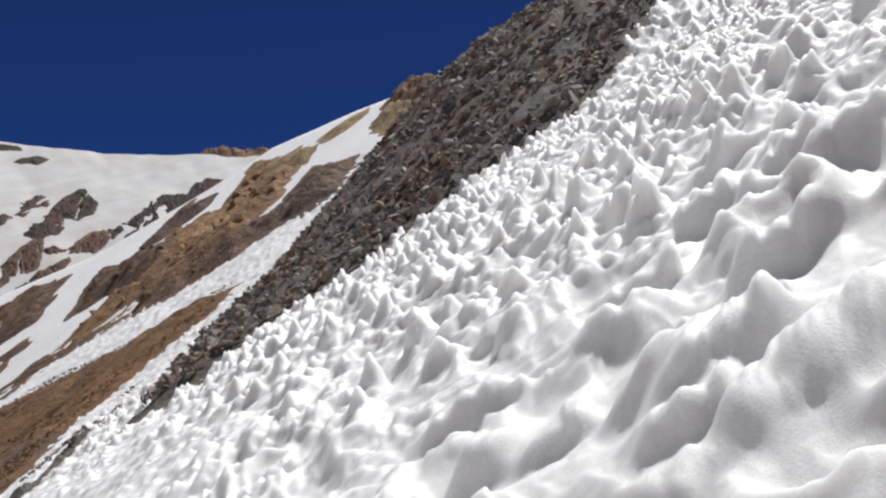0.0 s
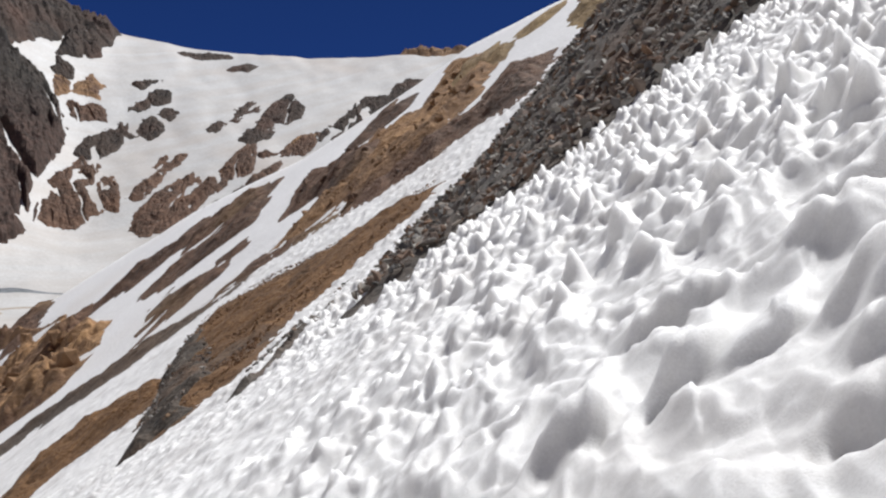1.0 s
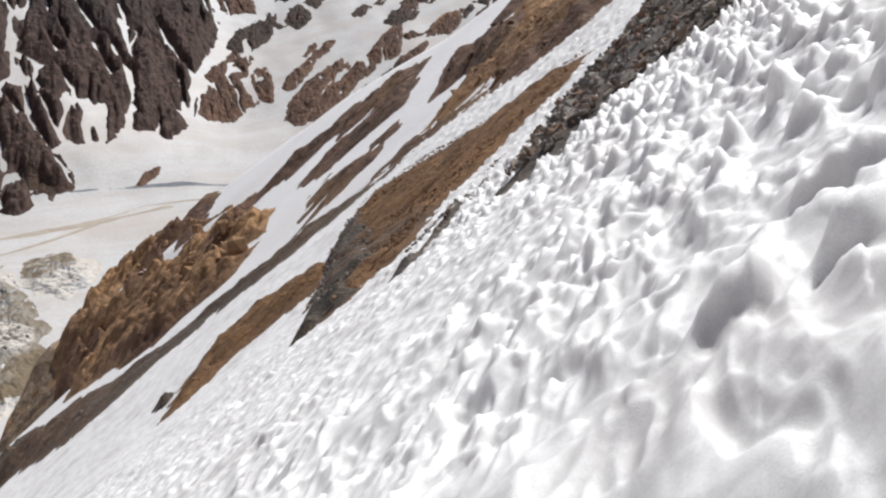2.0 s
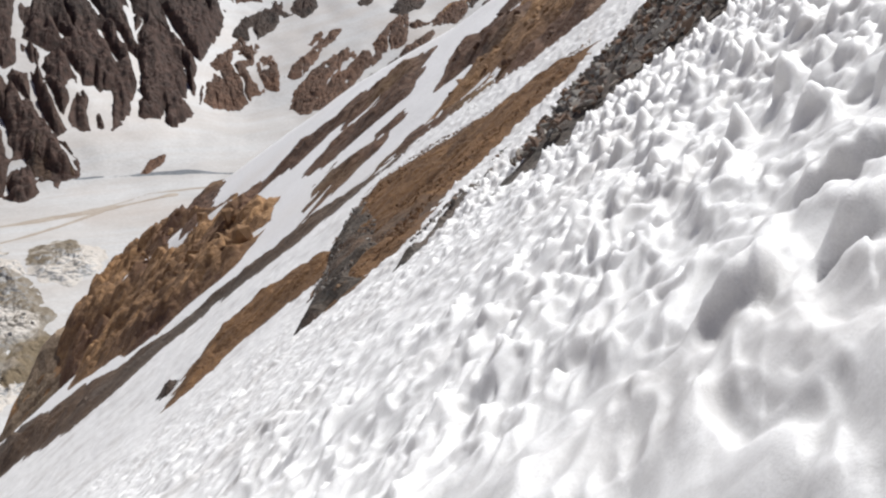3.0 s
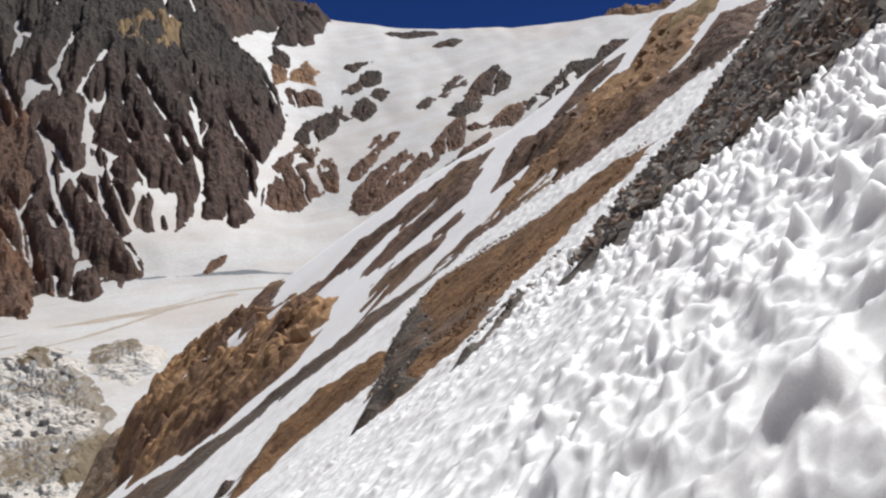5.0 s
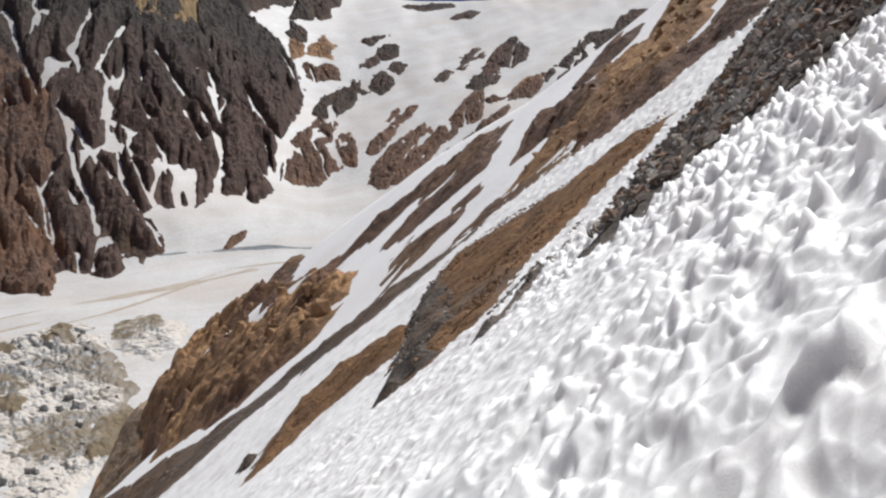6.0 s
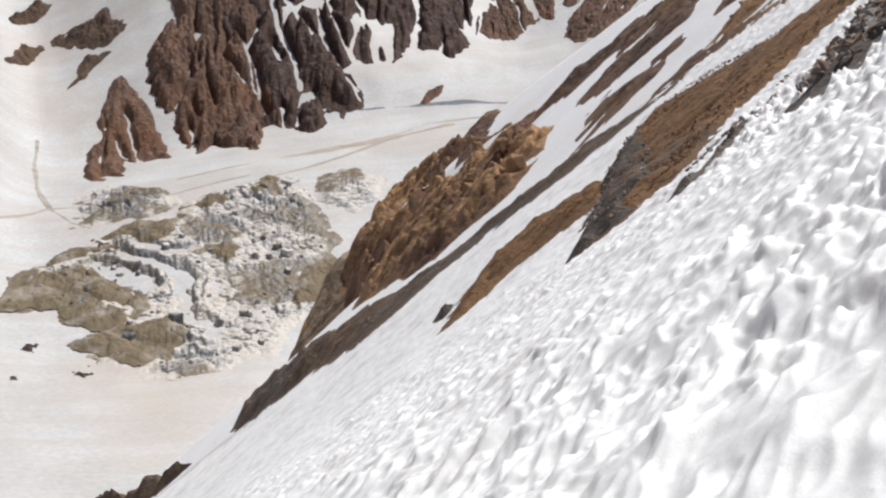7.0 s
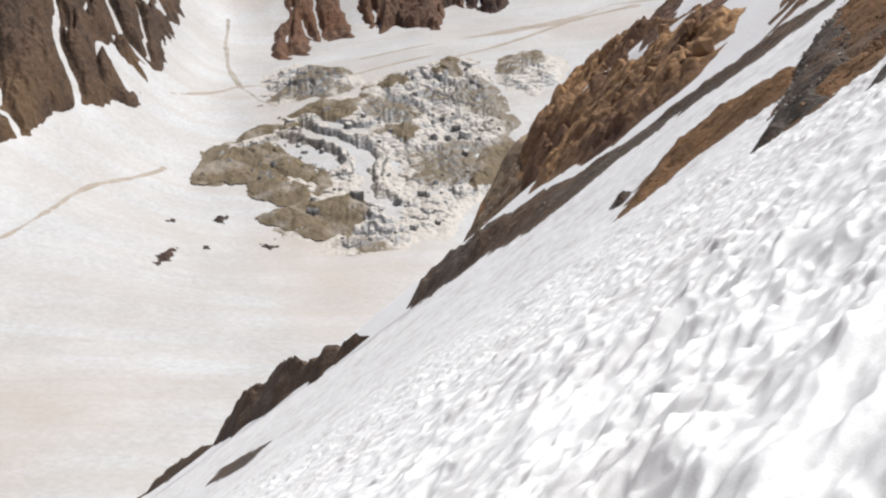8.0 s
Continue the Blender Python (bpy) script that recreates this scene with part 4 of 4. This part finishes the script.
def icefall(x, y):
    """Terraces of broken ice: flat dusty tops and fluted cliffs that face down the valley, split by clefts."""
    r, az = np.hypot(x, y), np.degrees(np.arctan2(-x, y))
    s = (r - 0.9 * r * np.radians(az - 47) + 70 * fbm(x, y, 80, 61, 4) + 20 * fbm(x, y, 20, 67, 3)) / 36
    f = s - np.floor(s)
    tall = 1.0 + 9.0 * np.clip(0.30 + 1.5 * fbm(x, y, 45, 69, 3), 0, 1)
    cliff = ease(f, 0.42, 0.92)
    inner = depth_in(x, y, ICE_RING)
    for other, _ in ICE_SIDE:
        inner = np.maximum(inner, depth_in(x, y, other))
    fade = 0.12 + 0.88 * ease(inner + 10 * fbm(x, y, 22, 83, 3), -4, 24)
    flute = fbm(az * 9, r * 0.12, 2.6, 71, 3, ridged=True)
    k1, k2, k3, lot = cells(x + 4 * fbm(x, y, 10, 77, 3), y + 4 * fbm(x, y, 10, 78, 3), 11.0, 19, True)
    cleft = np.clip((k2 - k1) / 0.2, 0, 1)
    broken = ease(fbm(x, y, 50, 79, 3), -0.1, 0.25)
    rough = broken * ((lot - 0.4) * 4.0 * cleft + 1.4 * (cleft - 1) + 0.8 * flute) + 1.3 * fbm(x, y, 11, 73, 5)
    return basin(x, y) + fade * (tall * (cliff - 0.8 * f - 0.1) + 1.6 * flute * cliff * (1 - cliff) * 4 + rough) + 0.3


ice = outcrop("broken icefall of dirty grey seracs", ICE, ICE_RING, 1.5, 0.8, 5.0, 24.0, base=icefall, name="icefall", category="icefall", body=0.7, snow=0.3, grain=1.0)
for ring, text in ICE_SIDE:
    outcrop(text, ICE, ring, 1.5, 0.8, 5.0, 24.0, base=icefall, name="icefall", category="icefall", body=0.7, snow=0.3, grain=1.0)
DIRT = material("dirt_on_ice", (0.085, 0.066, 0.040), (0.23, 0.175, 0.108), 0.12, 0.95, 0.7, 12.0, third=((0.36, 0.32, 0.275), 0.07, 0.8))
for ring in ([(-491, 332), (-507, 354), (-512, 369), (-500, 383), (-487, 390), (-478, 395), (-461, 396), (-444, 386), (-438, 373), (-449, 370), (-464, 369), (-476, 364), (-476, 353), (-482, 341)], [(-468, 351), (-462, 365), (-450, 371), (-435, 376), (-434, 364), (-442, 351), (-456, 346)], [(-429, 332), (-429, 354), (-425, 367), (-417, 380), (-406, 378), (-392, 362), (-388, 348), (-397, 337), (-417, 333)], [(-518, 380), (-517, 397), (-511, 410), (-502, 420), (-496, 410), (-508, 395)], [(-515, 413), (-513, 432), (-505, 444), (-491, 452), (-483, 441), (-489, 424), (-506, 422)], [(-501, 465), (-497, 482), (-485, 492), (-478, 485), (-485, 470)], [(-480, 498), (-485, 515), (-482, 525), (-461, 510), (-470, 495)], [(-460, 429), (-462, 444), (-450, 453), (-439, 452), (-438, 437), (-450, 430)], [(-400, 464), (-398, 478), (-387, 477), (-382, 459), (-378, 442), (-381, 430), (-396, 448)]):
    outcrop("olive-brown dirt ridge on the broken ice", DIRT, ring, 1.5, 0.8, 3.0, 12.0, base=lambda x, y: icefall(x, y) + 0.9, name="dirt_ridge", category="dirt", body=0.9, ragged=2.4, snow=0.2,  group="dirt ridges on the icefall")
for ring in ([(-408, 251), (-420, 265), (-425, 275), (-411, 262), (-403, 251)], [(-448, 310), (-452, 318), (-447, 320), (-440, 313)], [(-407, 308), (-410, 314), (-403, 316), (-400, 310)], [(-409, 323), (-413, 327), (-409, 327), (-406, 323)], [(-420, 283), (-423, 289), (-418, 288), (-413, 282)], [(-451, 287), (-456, 294), (-455, 298), (-450, 290)]):
    outcrop("small dirty ice hummock on the glacier", ROCK_DARK, ring, 1.2, 0.4, 2.0, 5.0, base=basin, bias=-0.2, ragged=3.0, name="ice_hummock", category="ice", group="ice hummocks")


def track(label, mat, line, width, lift, name, category):
    """A narrow band that lies on the glacier along a line."""
    xs, ys = [p[0] for p in line], [p[1] for p in line]

    def off(x, y):
        return width * (0.6 + 1.2 * fbm(x, y, 40, 91, 4)) - from_line(x, y, line)
    return sheet(name, np.arange(min(xs) - 12, max(xs) + 12, 1.5), np.arange(min(ys) - 12, max(ys) + 12, 1.5),
                 lambda x, y: (x, y, basin(x, y) + np.clip(off(x, y) * 0.15, -1, lift)), mat, label,
                 keep=lambda x, y, z: off(x, y) > -1, category=category, kind="structure")


track("broad brown band of dust on glacier snow", DUST, [(-519, 554), (-480, 618), (-446, 679)], 5.5, 0.25, "trim_dust_band", "dust band")
for line in [[(-443, 201), (-457, 223), (-472, 248), (-486, 273), (-508, 323)], [(-570, 369), (-581, 427), (-523, 473), (-501, 523)], [(-544, 502), (-519, 554)]]:
    track("thin brown band of dust on glacier snow", DUST, line, 2.2, 0.25, "trim_dust_band", "dust band")
track("curved band of grit below a snowy col", GRIT, [(-711.0, 516.0), (-680.0, 490.0), (-624.0, 451.0), (-578.0, 427.0), (-548.0, 419.0), (-532.0, 420.0)], 1.7, 0.3, "trim_grit_band", "dust band")
for line in [[(-476, 628), (-463, 677), (-432, 707)], [(-487, 512), (-476, 559), (-469, 631)]]:
    track("thin brown band of dust on glacier snow", DUST, line, 2.2, 0.25, "trim_dust_band", "dust band")
# no cleft is cut: a dark strip on the snow paints the crevasse's shadow
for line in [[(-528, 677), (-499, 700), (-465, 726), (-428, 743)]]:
    track("dark strip painted as crevasse shade at the foot of the headwall", CREVASSE_SHADE, line, 4.0, 0.5, "trim_crevasse_shade", "crevasse")

# ---- seracs and boulders ----


def lump(name, seed, mat, wide, tall, points=16, taper=0.6):
    """An angular block one metre wide: a hull of uneven points, narrower at the top."""
    rng = random.Random(seed)
    bm = bmesh.new()
    for k in range(points):
        t = rng.random()
        a, r = rng.uniform(0, 6.283), (0.5 - 0.5 * (1 - taper) * t) * rng.uniform(0.75, 1.0)
        bm.verts.new((wide * r * math.cos(a), r * math.sin(a), tall * (t - 0.3)))
    bmesh.ops.convex_hull(bm, input=bm.verts)
    for v in [v for v in bm.verts if not v.link_faces]:
        bm.verts.remove(v)
    me = bpy.data.meshes.new(name)
    bm.to_mesh(me)
    bm.free()
    me.materials.append(mat)
    return me


def scatter(parent, name, meshes, outline, base, count, small, large, seed):
    """Blocks that stand on a thing as its parts."""
    rng = random.Random(seed)
    xs, ys = [p[0] for p in outline], [p[1] for p in outline]
    left = count
    for _ in range(count * 12):
        x, y = rng.uniform(min(xs), max(xs)), rng.uniform(min(ys), max(ys))
        if left and depth_in(np.array(x), np.array(y), outline) > small:
            s = small * (large / small) ** (rng.random() ** 1.8)
            ob = new(name, rng.choice(meshes))
            ob.parent = parent
            ob.matrix_basis = pose(x, y, float(base(np.array([x]), np.array([y]))[0]), rng.gauss(0, 12), rng.gauss(0, 12), rng.uniform(0, 360)) @ Matrix.Diagonal((s, s, s, 1))
            left -= 1


SERACS = [lump("serac", 100 + k, ICE, rng_w, 1.3, 22, 0.75) for k, rng_w in enumerate((0.8, 1.0, 1.3, 1.6, 0.9, 1.2))]
scatter(ice, "serac", SERACS, ICE_RING, icefall, 90, 2.5, 7.0, 31)
OCHRE_BLOCKS = [lump("boulder", 200 + k, ROCK_OCHRE, 1.2, 0.8) for k in range(5)]
scatter(cliff, "boulder", OCHRE_BLOCKS, CLIFF_RING, lambda x, y: side(x, y) + 1.0, 70, 1.0, 4.0, 33)
scatter(ridge, "boulder", OCHRE_BLOCKS, RIDGE_RING, lambda x, y: side(x, y) + 0.5, 50, 0.5, 1.8, 35)
BROWN_BLOCKS = [lump("boulder", 300 + k, ROCK_BROWN, 1.2, 0.8) for k in range(5)]
scatter(low_ridge, "boulder", BROWN_BLOCKS, LOW_RIDGE_RING, lambda x, y: side(x, y) + 0.5, 30, 0.4, 1.4, 39)
scatter(rib, "boulder", BROWN_BLOCKS, RIB_RING, lambda x, y: side(x, y) + 0.6, 25, 0.5, 2.0, 37)

# ---- stones of the scree ----


def slab(seed):
    """An angular flat stone about one metre long."""
    rng = random.Random(seed)
    bm = bmesh.new()
    for _ in range(11):
        v = Vector((rng.gauss(0, 1), rng.gauss(0, 1), rng.gauss(0, 1))).normalized()
        bm.verts.new((v.x * 0.55, v.y * rng.uniform(0.28, 0.48), v.z * rng.uniform(0.08, 0.24)))
    bmesh.ops.convex_hull(bm, input=bm.verts)
    for v in [v for v in bm.verts if not v.link_faces]:
        bm.verts.remove(v)
    bmesh.ops.triangulate(bm, faces=bm.faces)
    me = bpy.data.meshes.new("stone")
    bm.to_mesh(me)
    bm.free()
    return me


SLABS = [slab(k) for k in range(14)]


def strew(parent, outline, count, small, large, mat, label, singles=0, near=None, seed=1, sink=0.1, lift=0.45):
    """Stones strewn inside an outline: the first singles of them within near (x0, x1, y0, y1) are parts, the rest one mesh."""
    rng = np.random.default_rng(seed)
    xs, ys = [p[0] for p in outline], [p[1] for p in outline]
    x, y = rng.uniform(min(xs), max(xs), count * 4), rng.uniform(min(ys), max(ys), count * 4)
    ok = depth_in(x, y, outline) + 0.5 * fbm(x, y, 2.5, 21, 3) > 0.12
    x, y = x[ok][:count], y[ok][:count]
    z = side(x, y)
    own, verts, tris, total = 0, [], [], 0
    shapes = []
    for me in SLABS:
        co = np.array([v.co[:] for v in me.vertices])
        shapes.append((co, np.array([p.vertices[:] for p in me.polygons])))
        if not me.materials:
            me.materials.append(mat)
    for k in range(len(x)):
        s = small * (large / small) ** (rng.random() ** 2.2)
        turn = (Euler((0.3, -0.55, 0)).to_matrix() @ Euler((rng.normal(0, 0.65), rng.normal(0, 0.65), rng.uniform(0, 6.28))).to_matrix())
        j = int(rng.integers(len(SLABS)))
        at = Vector((x[k], y[k], z[k] + lift + sink * s))
        if near and own < singles and near[0] < x[k] < near[1] and near[2] < y[k] < near[3] and s > small * 1.4:
            ob = new("stone", SLABS[j])
            ob.parent = parent
            ob.matrix_basis = Matrix.Translation(at) @ turn.to_4x4() @ Matrix.Diagonal((s, s, s, 1))
            own += 1
            continue
        co, f = shapes[j]
        verts.append(co @ np.array(turn).T * s + np.array(at))
        tris.append(f + total)
        total += len(co)
    me = bpy.data.meshes.new("scree_stones")
    me.from_pydata(np.concatenate(verts).tolist(), [], np.concatenate(tris).tolist())
    me.materials.append(mat)
    return tagged(new("scree_stones", me), label, "stones", kind="stuff")


strew(scree, GREY, 19000, 0.10, 0.85, STONE, "angular grey and rusty scree stones", 300, (-9, 12, 38, 56), 3)
strew(scree, FRINGE, 120, 0.1, 0.35, STONE, "small grey scree stones along the snow", seed=5)
strew(scree, RUSTY, 9000, 0.07, 0.36, STONE_RUST, "small rusty scree stones", seed=7, lift=0.42)
strew(scree, TOE, 2600, 0.08, 0.42, STONE, "dark grey stones at the toe of the scree", seed=9, lift=0.85)
strew(scree, RUSTY_LOW, 1500, 0.08, 0.3, STONE_RUST, "small rusty scree stones", seed=11, lift=0.36)
